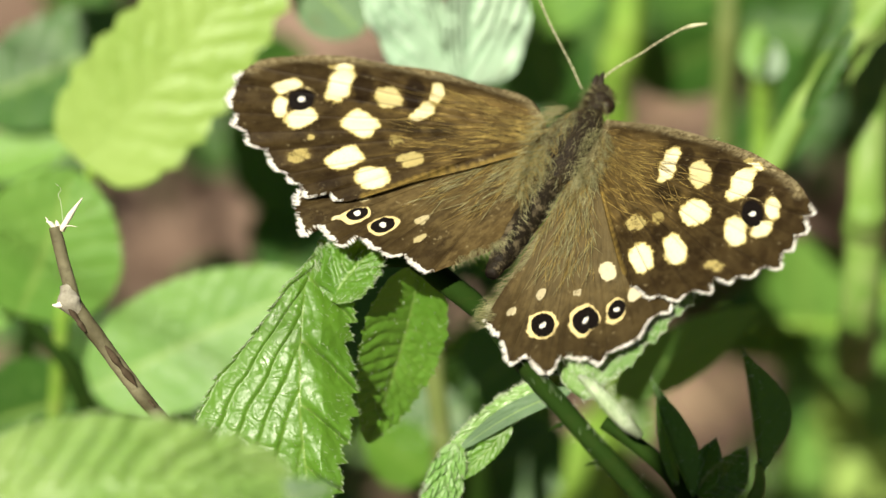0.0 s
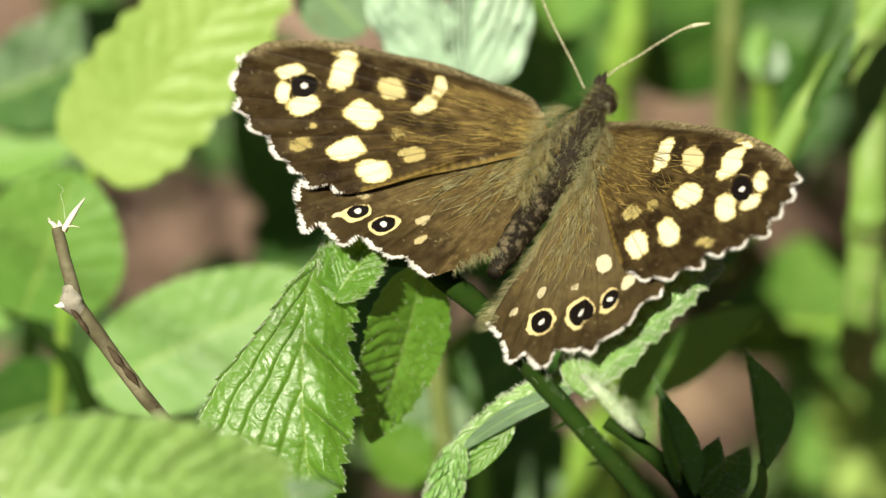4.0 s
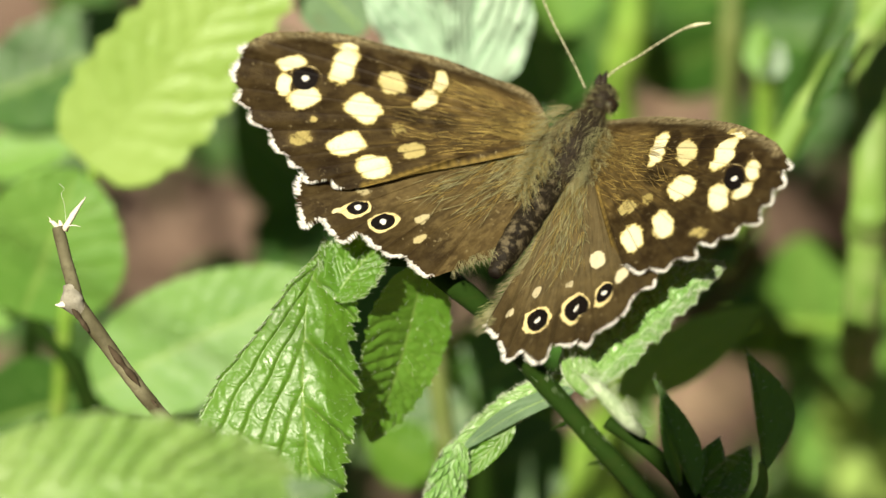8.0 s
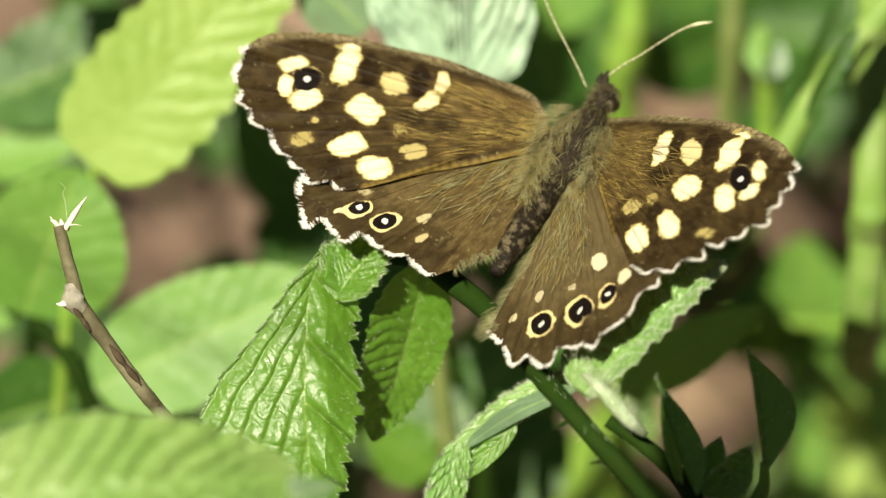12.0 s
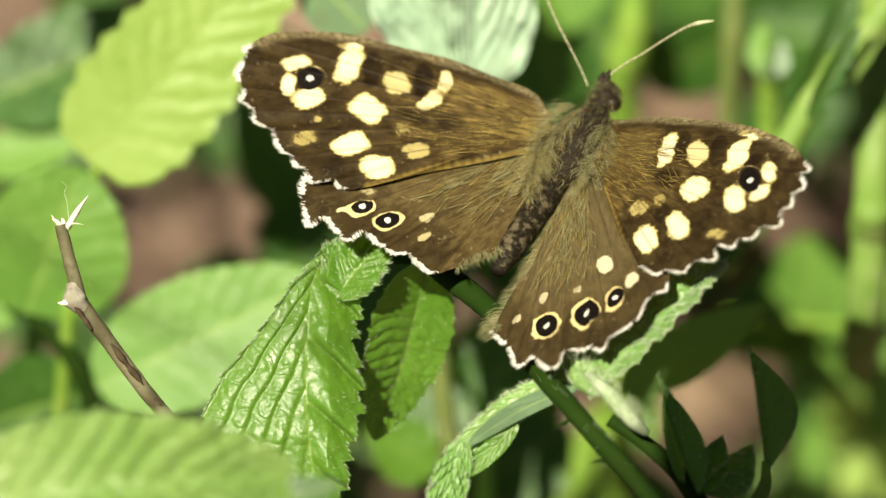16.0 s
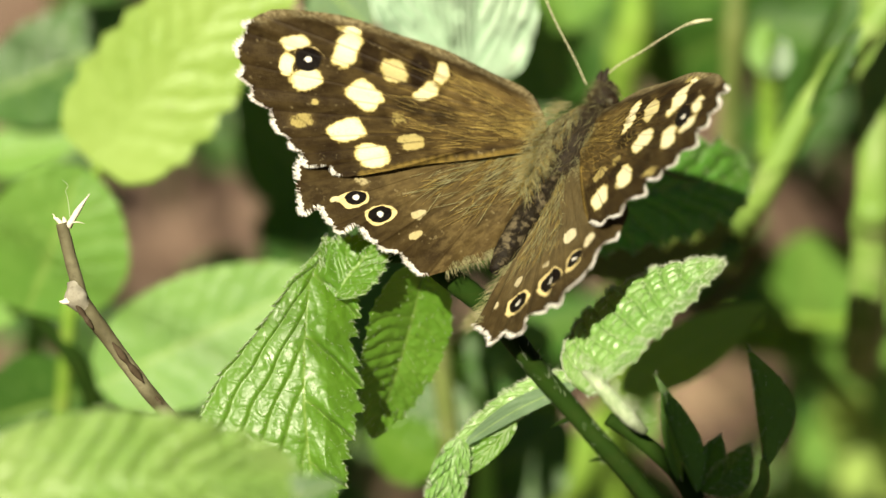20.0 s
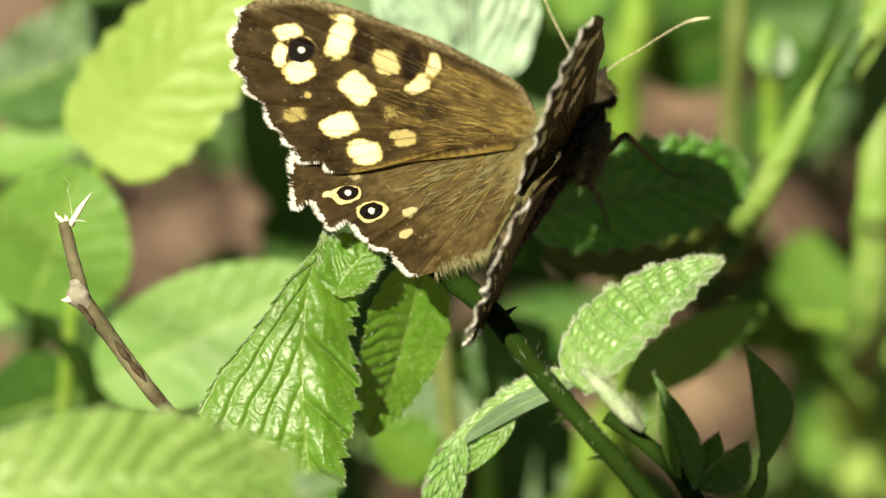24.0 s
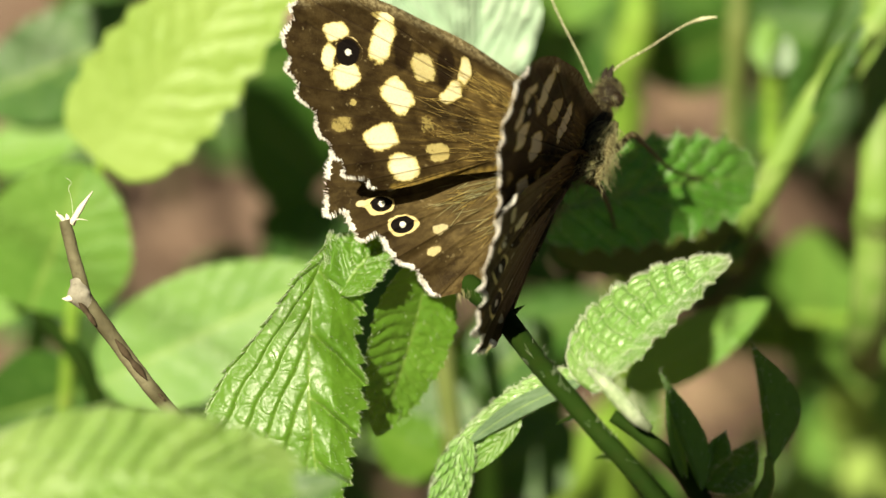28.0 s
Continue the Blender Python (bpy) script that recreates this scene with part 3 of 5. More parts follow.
    # dark pointed young leaves still folded
    leaf(shoot, at(23.58, -17.22, -19), at(22.14, -7.20, -20), 2.3, LEAF_BUD, "dark folded young leaf with a pointed tip", roll=28, arch=0.0, fold=0.35, pleat=0.06, veins=8, teeth=0.02, teeth_n=14, shape=(0.92, 1.35), narrow=0.3, res=(90, 18), down=30, bend=0.7, seed=17, rib=False, **kw)
    leaf(shoot, at(18.61, -18.48, -19.5), at(15.41, -9.56, -19.5), 1.5, LEAF_BUD, "dark folded young leaf like a spire", roll=40, arch=0.3, fold=0.5, pleat=0.08, veins=8, teeth=0.03, shape=(0.72, 1.15), narrow=0.45, res=(70, 14), down=20, bend=-0.3, seed=18, rib=False, **kw)
    leaf(shoot, at(17.51, -18.06, -18.6), at(15.83, -10.90, -18.8), 0.6, LEAF_BUD, "", roll=-20, arch=0.3, fold=0.4, pleat=0.08, veins=8, teeth=0.04, shape=(0.8, 0.9), narrow=0.8, res=(60, 12), down=10, seed=19, rib=False, **kw)
    leaf(shoot, at(18.27, -18.69, -18), at(20.38, -14.06, -17), 1.7, LEAF_BUD, "dark curled young leaf", roll=-12, arch=0.6, fold=0.4, pleat=0.1, veins=7, teeth=0.12, shape=(0.8, 0.95), narrow=0.5, res=(70, 16), down=60, seed=20, rib=False, **kw)
    leaf(shoot, at(18.99, -18.48, -17.6), at(22.65, -14.69, -17.4), 1.6, LEAF_BUD, "dark curled young leaf with a hairy edge", roll=30, arch=0.7, fold=0.4, pleat=0.1, veins=7, teeth=0.15, shape=(0.8, 0.95), narrow=1.1, res=(70, 16), down=120, seed=22, rib=False, **kw)
    leaf(shoot, at(19.83, -18.57, -17), at(21.93, -16.71, -16.6), 1.0, LEAF_UNDER, "", roll=0, arch=0.4, fold=0.3, pleat=0.1, veins=5, teeth=0.1, shape=(0.8, 0.6), res=(40, 10), down=140, seed=24, rib=False, **kw)
    stalk("side_stem", shoot, [at(23.49, -15.96, -19.2), at(23.58, -17.64, -19), at(22.78, -20.17, -20), at(21.72, -26.9, -23)], [0.00025, 0.0006, 0.0008], STEM_LIGHT, "", 16, 10, o)


build_shoot()


# ---- the dead twig ----
def build_twig():
    base = footing(at(-15.32, -21.85, -8), -0.03, 2)
    o = Vector((base.x, base.y, 0.0))
    twig = thing("dead_twig", "dry brown twig broken off at a pale splintered end", "twig", where=o)
    tip = [at(-28.96, 1.64, -8), at(-28.54, 0.04, -8), at(-27.86, -2.48, -8), at(-27.19, -4.5, -8), at(-25, -7.53, -8), at(-22.48, -10.9, -8), at(-18.48, -15.62, -8), at(-12.8, -22.9, -9)]
    stalk("bark", twig, [*tip, at(-9.43, -31.95, -6), base + Vector((0, 0, 0.03)), base], [0.00042, 0.0005, 0.0006, 0.00055, 0.00054, 0.0006, 0.00075], BARK, "", 90, 14, o, 0.12)
    v, f, _ = tube([at(-28.03, -2.69, -8), at(-27.78, -3.96, -8.2), at(-27.11, -4.84, -8)], [0.00055, 0.00078, 0.00055], 14, 16, o, 1.0, 0.7)
    part("bud_node", mesh("bud_node", v, f, NODE), twig, "swollen whitish node")
    stalk("thorn", twig, [at(-28.29, -4.04, -8.4), at(-28.75, -4.21, -8.6), at(-29.13, -4.17, -8.7)], [0.0004, 0.0002, 0.00003], PITH, "", 6, 6, o)
    for a, b, r in ((at(-28.45, 1.39, -8), at(-26.85, 3.83, -8.5), 0.00026), (at(-28.92, 1.56, -8), at(-29.55, 2.06, -8.4), 0.00022), (at(-28.66, 1.52, -8), at(-28.83, 2.15, -8), 0.0002), (at(-28.37, 1.64, -8.1), at(-27.23, 1.64, -8.6), 0.00006), (at(-29.38, 1.89, -8.3), at(-29.63, 2.36, -8.4), 0.00006)):
        stalk("splinter", twig, [a, a.lerp(b, 0.5) + UP * 0.0001, b], [r, r * 0.9, r * 0.15], PITH, "pale splinter", 8, 6, o, 0.3)
    for a, b, r in ((at(-27.86, -4.38, -8.7), at(-26.6, -6.19, -8.68), 0.00036), (at(-25.17, -7.2, -8.66), at(-22.81, -10.23, -8.68), 0.00034), (at(-21.97, -11.24, -8.6), at(-21.42, -11.83, -8.6), 0.00018)):
        v, f, _ = tube([a, a.lerp(b, 0.5), b], [r * 0.3, r * 0.7, r * 0.85, r * 0.6, r * 0.8, r * 0.65, r * 0.2], 30, 8, o, 0.8, 0.8)
        part("bark_scar", mesh("bark_scar", v, f, BARK_DARK), twig, "dark split in the bark")
    thread = [at(-28.45, 3.33, -8), at(-28.66, 4.04, -8), at(-28.45, 4.46, -8), at(-28.88, 4.88, -8)]
    stalk("silk_thread", twig, [at(-28.29, 1.73, -8), *thread], [0.00002, 0.000015], HAIR_LEAF, "", 16, 4, o, 0)


build_twig()


# ---- the plants round about ----
def plant(name, label, category, stems, leaves, group="undergrowth plants", foot=None):
    """stems: (points, radii, material); leaves: keyword sets for leaf(). The first stem's last point goes down to the ground."""
    first = stems[0][0][-1] if stems else leaves[0]["base"]
    base = foot or footing(first, 0.0, len(label))
    o = Vector((base.x, base.y, 0.0))
    ob = thing(name, label, category, group, o)
    for k, (points, radii, material) in enumerate(stems):
        line = list(points)
        if k == 0:
            low = Vector((base.x, base.y, base.z))
            line += [line[-1].lerp(low, 0.55) + Vector((0, 0, 0.004)), low]
        stalk("stem", ob, line, radii, material, "", 30, 10, o)
    for k, kw in enumerate(leaves):
        leaf(ob, origin=o, seed=31 + k + len(label), **kw)
    return ob


def build_undergrowth():
    soft = {"rib": False, "res": (48, 12), "pleat": 0.16, "teeth": 0.10, "teeth_n": 12}
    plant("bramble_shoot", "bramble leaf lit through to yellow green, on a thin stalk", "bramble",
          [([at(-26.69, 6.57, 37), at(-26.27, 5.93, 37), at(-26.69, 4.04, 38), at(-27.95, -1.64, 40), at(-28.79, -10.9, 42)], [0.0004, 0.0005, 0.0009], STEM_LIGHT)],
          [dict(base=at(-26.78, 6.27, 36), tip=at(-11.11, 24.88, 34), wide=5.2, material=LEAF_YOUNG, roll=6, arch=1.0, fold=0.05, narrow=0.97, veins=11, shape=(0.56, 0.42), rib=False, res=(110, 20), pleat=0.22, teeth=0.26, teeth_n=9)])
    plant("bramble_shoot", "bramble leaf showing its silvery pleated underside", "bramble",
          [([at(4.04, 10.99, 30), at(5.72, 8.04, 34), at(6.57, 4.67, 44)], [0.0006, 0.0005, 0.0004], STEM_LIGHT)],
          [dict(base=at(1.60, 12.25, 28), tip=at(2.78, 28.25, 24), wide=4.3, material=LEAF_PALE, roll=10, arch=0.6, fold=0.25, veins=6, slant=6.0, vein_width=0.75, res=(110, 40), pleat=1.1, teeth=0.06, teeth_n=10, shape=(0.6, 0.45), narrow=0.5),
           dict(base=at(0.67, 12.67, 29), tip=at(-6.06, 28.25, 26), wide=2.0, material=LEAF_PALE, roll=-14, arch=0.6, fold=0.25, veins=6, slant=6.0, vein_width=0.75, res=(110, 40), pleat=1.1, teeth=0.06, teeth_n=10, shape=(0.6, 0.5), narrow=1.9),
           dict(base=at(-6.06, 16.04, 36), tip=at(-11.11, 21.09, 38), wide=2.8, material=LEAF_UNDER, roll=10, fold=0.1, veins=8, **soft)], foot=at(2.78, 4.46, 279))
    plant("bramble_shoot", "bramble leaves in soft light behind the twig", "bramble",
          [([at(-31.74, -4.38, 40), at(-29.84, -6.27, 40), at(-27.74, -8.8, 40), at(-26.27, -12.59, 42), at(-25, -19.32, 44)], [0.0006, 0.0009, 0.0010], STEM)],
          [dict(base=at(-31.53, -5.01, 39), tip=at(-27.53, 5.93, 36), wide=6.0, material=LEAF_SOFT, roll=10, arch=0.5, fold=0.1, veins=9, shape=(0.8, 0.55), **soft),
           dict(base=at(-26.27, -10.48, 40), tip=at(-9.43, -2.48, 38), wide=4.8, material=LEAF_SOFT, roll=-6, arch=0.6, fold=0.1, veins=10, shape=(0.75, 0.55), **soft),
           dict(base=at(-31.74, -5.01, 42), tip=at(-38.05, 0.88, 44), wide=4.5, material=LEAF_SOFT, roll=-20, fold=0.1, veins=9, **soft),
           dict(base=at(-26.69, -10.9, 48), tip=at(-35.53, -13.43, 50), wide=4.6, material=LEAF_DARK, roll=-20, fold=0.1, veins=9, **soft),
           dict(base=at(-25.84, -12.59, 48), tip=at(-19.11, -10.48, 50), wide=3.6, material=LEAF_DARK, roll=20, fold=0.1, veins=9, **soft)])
    plant("bramble_shoot", "soft green bramble leaf, blistered between the veins", "bramble",
          [([at(-35.53, -21.85, -44), at(-36.37, -27.74, -40)], [0.0008, 0.0012], STEM_LIGHT)],
          [dict(base=at(-36.79, -19.32, -58), tip=at(-11.11, -17.22, -54), wide=5.4, material=LEAF_NEAR, roll=-14, arch=2.2, fold=0.05, veins=11, quilt=0.8, cells=5, shape=(0.7, 0.5), res=(160, 36), pleat=0.5, teeth=0.05, teeth_n=14, down=500),
           dict(base=at(-20.37, -23.11, -52), tip=at(-8.17, -17.72, -55), wide=2.4, material=LEAF_DARK, roll=-24, arch=1.0, fold=0.1, veins=8, shape=(0.8, 0.6), **soft)])
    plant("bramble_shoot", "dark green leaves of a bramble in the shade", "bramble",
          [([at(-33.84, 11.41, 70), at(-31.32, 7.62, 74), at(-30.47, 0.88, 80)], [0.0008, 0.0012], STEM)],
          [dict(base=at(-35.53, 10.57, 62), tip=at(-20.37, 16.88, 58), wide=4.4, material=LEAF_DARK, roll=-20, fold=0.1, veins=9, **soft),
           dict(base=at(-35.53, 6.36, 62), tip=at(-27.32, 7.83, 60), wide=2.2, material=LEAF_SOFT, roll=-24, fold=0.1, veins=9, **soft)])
    # tall soft stems of the herbs behind
    # some feet lie along the camera's line of sight, so lower stems stay hidden
    for label, pts, r, m, foot in (
            ("thick pale green herb stem, upright", [at(32.2, 23.61, 44), at(31.9, 12.25, 42), at(31.5, 1.73, 42), at(30.6, -8.38, 60)], 0.00155, STEM_PALE, at(29.72, -9.64, 262)),
            ("pale green herb stem with a bright node", [at(36.03, 23.19, 34), at(31.82, 16.88, 34), at(28.88, 13.09, 34), at(26.43, 9.93, 34), at(23.4, 4.25, 35), at(21.38, 0.88, 40), at(20.46, -1.22, 50)], 0.0011, STEM_PALE, at(21.3, -2.48, 262)),
            ("thin upright green stem", [at(21.5, 22.77, 70), at(21.1, 15.2, 70), at(20.67, 8.04, 74), at(20.25, 0.88, 80)], 0.0008, STEM_OLIVE, at(20.12, -0.17, 274)),
            ("soft green stem behind the leaves", [at(14.14, 22.77, 80), at(13.51, 15.2, 80), at(12.67, 8.88, 84)], 0.0013, STEM_LIGHT, None),
            ("downy upright stem between leaves", [at(-1.64, -3.33, 40), at(-0.8, -8.38, 40), at(0.04, -15.11, 42), at(0.25, -21, 46)], 0.0008, STEM_OLIVE, None),
            ("blurred upright stem in the shade", [at(2.78, -5.01, 60), at(2.57, -10.9, 60), at(2.78, -19.32, 64)], 0.0009, STEM, None),
            ("bright green stem low in the undergrowth", [at(11.62, -12.59, 104), at(9.51, -16.79, 102), at(7.41, -21.85, 104)], 0.0013, STEM_LIGHT, None),
            ("pale grass blade lying across", [at(20.67, -5.01, 76), at(24.25, -5.43, 74), at(29.30, -5.73, 74), at(36.04, -5.94, 78)], 0.0005, STEM_LIGHT, None),
            ("yellowish green stem leaning", [at(33.93, -5.01, 120), at(30.98, -11.74, 120), at(28.88, -19.32, 122)], 0.0014, STEM_LIGHT, None),
            ("reddish stem in the shade", [at(23.4, 0.46, 92), at(21.3, -2.06, 94), at(18.14, -5.85, 98)], 0.0008, STEM_RED, at(17.17, -7.62, 264))):
        ob = plant("herb_stem", label, "plant stem", [(pts, [r, r, r * 1.1], m)], [], foot=foot)
        o = ob.location
        for k in (1, 2):
            p, q = pts[k], pts[k + 1] if k + 1 < len(pts) else pts[k - 1]
            way = (q - p).normalized()
            stalk("node", ob, [p - way * r * 2, p, p + way * r * 2], [r * 0.98, r * 1.22, r * 0.98], m, "swollen stem node", 9, 10, o)
    plant("bud_cluster", "pale flower bud on a herb, catching the sun", "flower bud",
          [([at(24.03, 14.35, 60), at(23.82, 10.99, 62), at(23.61, 5.93, 66)], [0.0012, 0.0006, 0.0009], STEM_LIGHT)],
          # the pale leaf carries the bud's white sun glint in its colour
          [dict(base=at(23.82, 12.67, 58), tip=at(24.8, 15.4, 56), wide=1.0, material=LEAF_PALE, roll=30, fold=0.5, veins=5, **soft),
           dict(base=at(23.82, 12.67, 58), tip=at(23.4, 16.88, 58), wide=1.4, material=LEAF_SOFT, roll=-40, fold=0.5, veins=5, **soft)], foot=at(23.49, 5.09, 280))
    plant("bramble_shoot", "green leaves in half shade behind the downy leaf", "bramble",
          [([at(25.93, -10.9, 134), at(25.51, -15.11, 136), at(25.09, -20.58, 138)], [0.0008, 0.0012], STEM)],
          [dict(base=at(27.0, -5.8, 88), tip=at(26.44, 0.88, 84), wide=3.7, material=LEAF_SOFT, roll=8, fold=0.1, veins=8, shape=(0.8, 0.5), **soft),
           dict(base=at(28.88, -19.11, 110), tip=at(30.23, -13.09, 108), wide=2.3, material=LEAF_YOUNG, roll=4, fold=0.1, veins=7, **soft),
           dict(base=at(31.41, -19.11, 113), tip=at(32.75, -13.64, 110), wide=2.5, material=LEAF_YOUNG, roll=-6, fold=0.1, veins=7, **soft),
           dict(base=at(28.12, -14.69, 106), tip=at(32.16, -6.86, 98), wide=2.0, material=LEAF_YOUNG, roll=0, fold=0.1, veins=7, **soft),
           dict(base=at(33.01, -14.69, 98), tip=at(32.75, -6.27, 96), wide=2.3, material=LEAF_SOFT, roll=10, fold=0.1, veins=7, **soft),
           dict(base=at(6.99, -19.53, 108), tip=at(11.20, -12.80, 106), wide=1.6, material=LEAF_SOFT, roll=0, fold=0.1, veins=6, **soft),
           dict(base=at(12.25, -19.53, 114), tip=at(14.15, -15.11, 114), wide=2.4, material=LEAF, roll=0, fold=0.1, veins=6, **soft),
           dict(base=at(25.93, -14.27, 110), tip=at(29.72, -10.90, 110), wide=2.3, material=LEAF_DARK, roll=10, fold=0.1, veins=8, **soft),
           dict(base=at(12.67, -10.9, 28), tip=at(23.5, -4.3, 32), wide=2.2, material=LEAF_SOFT, roll=-10, fold=0.1, veins=9, **soft),
           dict(base=at(19.19, -6.27, 122), tip=at(29.3, -6.69, 120), wide=2.4, material=LEAF, roll=-10, fold=0.1, veins=9, **soft),
           dict(base=at(25.93, -14.27, 132), tip=at(28.88, -6.69, 132), wide=3.0, material=LEAF_SOFT, roll=10, fold=0.1, veins=9, **soft),
           dict(base=at(29.3, -10.9, 82), tip=at(33.08, 0.04, 78), wide=3.6, material=LEAF_SOFT, roll=14, fold=0.1, veins=9, **soft),
           dict(base=at(25.72, -21.85, 108), tip=at(27.61, -12.16, 106), wide=2, material=LEAF_SOFT, roll=20, fold=0.1, veins=9, **soft),
           dict(base=at(21.3, -22.27, 150), tip=at(23.4, -13.43, 150), wide=2.3, material=LEAF, roll=-14, fold=0.1, veins=9, **soft),
           dict(base=at(13.72, -15.11, 114), tip=at(15.41, -8.8, 114), wide=1.6, material=LEAF_SOFT, roll=14, fold=0.1, veins=9, **soft)])
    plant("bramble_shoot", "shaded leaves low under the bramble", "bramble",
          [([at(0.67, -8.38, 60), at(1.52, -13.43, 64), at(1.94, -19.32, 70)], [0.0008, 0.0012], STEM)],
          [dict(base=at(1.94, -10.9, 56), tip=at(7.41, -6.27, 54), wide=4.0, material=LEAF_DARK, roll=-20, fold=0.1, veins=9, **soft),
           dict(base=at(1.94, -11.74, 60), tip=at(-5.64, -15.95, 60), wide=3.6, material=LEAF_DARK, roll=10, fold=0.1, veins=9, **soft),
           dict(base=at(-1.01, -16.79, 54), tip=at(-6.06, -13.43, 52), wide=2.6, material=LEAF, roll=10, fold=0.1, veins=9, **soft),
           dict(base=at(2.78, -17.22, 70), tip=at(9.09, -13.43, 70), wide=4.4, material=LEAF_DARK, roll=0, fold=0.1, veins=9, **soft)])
    # dark leaves fill the pockets of shade here, the shade put into their colour
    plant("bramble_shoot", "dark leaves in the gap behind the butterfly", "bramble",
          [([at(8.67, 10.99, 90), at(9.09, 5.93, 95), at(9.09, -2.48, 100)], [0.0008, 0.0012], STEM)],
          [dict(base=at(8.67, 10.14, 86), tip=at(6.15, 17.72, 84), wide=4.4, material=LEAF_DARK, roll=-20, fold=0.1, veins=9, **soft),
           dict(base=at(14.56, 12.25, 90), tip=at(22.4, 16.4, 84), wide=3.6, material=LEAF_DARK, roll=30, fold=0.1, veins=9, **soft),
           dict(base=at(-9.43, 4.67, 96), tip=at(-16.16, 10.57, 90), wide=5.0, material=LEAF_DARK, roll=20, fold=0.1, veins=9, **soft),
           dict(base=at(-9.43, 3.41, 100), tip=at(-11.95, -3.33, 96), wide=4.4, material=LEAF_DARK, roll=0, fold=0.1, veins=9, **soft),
           # the next two are added for the dark gap and the stem's shaded stretch
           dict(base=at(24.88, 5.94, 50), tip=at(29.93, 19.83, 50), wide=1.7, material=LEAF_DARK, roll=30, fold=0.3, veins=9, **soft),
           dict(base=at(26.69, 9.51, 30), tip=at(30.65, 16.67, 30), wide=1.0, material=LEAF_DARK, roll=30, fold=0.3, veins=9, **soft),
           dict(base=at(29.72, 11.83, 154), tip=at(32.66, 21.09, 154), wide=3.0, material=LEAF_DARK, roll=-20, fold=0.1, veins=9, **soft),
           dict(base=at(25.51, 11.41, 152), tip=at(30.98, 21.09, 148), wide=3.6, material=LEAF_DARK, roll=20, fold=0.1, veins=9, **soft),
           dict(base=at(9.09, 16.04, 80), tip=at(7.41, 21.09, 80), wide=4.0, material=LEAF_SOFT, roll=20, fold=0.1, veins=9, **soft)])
    # an added spray, unseen, that arches over from the side of the sun to shade the young leaves and the depths
    hub = Vector((-0.22, -0.03, 0.32))
    spray = []
    for p, q, wide, far in ((at(23.61, -23.11, -19), at(22.77, -5.01, -20), 4.4, 0.21), (at(20.37, -23.11, -19), at(17.17, -7.32, -19), 3.4, 0.205),
                            (at(-15.11, 9.09, 294), at(-11.96, -2.06, 275), 4.2, 0.22), (at(-25.01, -1.85, 275), at(-14.90, -1.22, 276), 3.2, 0.23), (at(-9.43, -1.64, 100), at(-14.9, 11.83, 100), 4.2, 0.17),
                            (at(7.41, 9.72, 86), at(6.15, 17.72, 86), 3.2, 0.16)):
        spray.append(dict(base=p + SUN_FROM * far, tip=q + SUN_FROM * far, wide=wide, material=LEAF_DARK, roll=-10, veins=9, **soft))
    plant("bramble_shoot", "arching bramble spray that shades the undergrowth", "bramble",
          [([hub, hub + Vector((-0.02, -0.01, -0.05))], [0.0012, 0.002], STEM)] + [([kw["base"], kw["base"].lerp(hub, 0.5) + Vector((0, 0, 0.01)), hub], [0.00012, 0.00012, 0.0003], STEM) for kw in spray],
          spray, foot=Vector((-0.26, -0.09, -0.004)))
    # tan leaves added in place of bright sunlit ground in the gaps
    for k, (p, q, wide) in enumerate(((at(16.04, -12.5, 221), at(23.61, -8.88, 231), 3.6), (at(13.51, 10.31, 272), at(20.46, 11.32, 276), 1.7), (at(-4.38, -19.11, 204), at(-0.8, -15.74, 214), 2.0))):
        fallen = thing("litter_patch_leaf", "tan leaf added as a stand-in for sunlit litter", "fallen leaf", "fallen leaves", Vector((p.x, p.y, 0)))
        leaf(fallen, p, q, wide, LITTER_PATCH, veins=7, pleat=0.6, arch=1.0, res=(40, 12), rib=False, seed=90 + k, origin=Vector((p.x, p.y, 0)), roll=-12)
    # low leaves laid out by their place in the camera's view, so that they cover most of the ground there
    gaps = ((330, 392, 150, 108), (60, 45, 90, 75), (75, 205, 50, 45), (1190, 190, 125, 75), (1430, 330, 60, 75), (1260, 700, 210, 170), (690, 850, 55, 55), (25, 630, 65, 60), (300, 745, 40, 35))
    rnd = random.Random(77)
    count = 0
    while count < 62:
        x, y, d = rnd.uniform(-20, 1590), rnd.uniform(-30, 910), rnd.uniform(95, 175)
        a = rnd.uniform(0, 6.28)
        half = rnd.uniform(4.5, 7.5)
        ends = [(x, y), (x - 23.8 * math.cos(a) * half, y + 23.8 * math.sin(a) * half), (x + 23.8 * math.cos(a) * half, y - 23.8 * math.sin(a) * half)]
        if min(math.hypot((ex - gx) / (rx + 15), (ey - gy) / (ry + 15)) for gx, gy, rx, ry in gaps for ex, ey in ends) < 1:
            continue
        # the sun reaches the bare patch of litter
        if math.hypot((x + 6.7 * (225 - d) - 1255) / 350, (y + 7.5 * (225 - d) - 695) / 310) < 1:
            continue
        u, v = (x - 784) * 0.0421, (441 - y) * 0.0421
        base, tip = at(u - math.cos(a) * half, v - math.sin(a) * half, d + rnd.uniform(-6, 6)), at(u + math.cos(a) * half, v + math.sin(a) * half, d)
        # towards the top only the dark, shade-coloured leaf is used
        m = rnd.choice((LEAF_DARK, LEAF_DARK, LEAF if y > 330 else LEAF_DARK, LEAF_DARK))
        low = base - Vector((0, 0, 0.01))
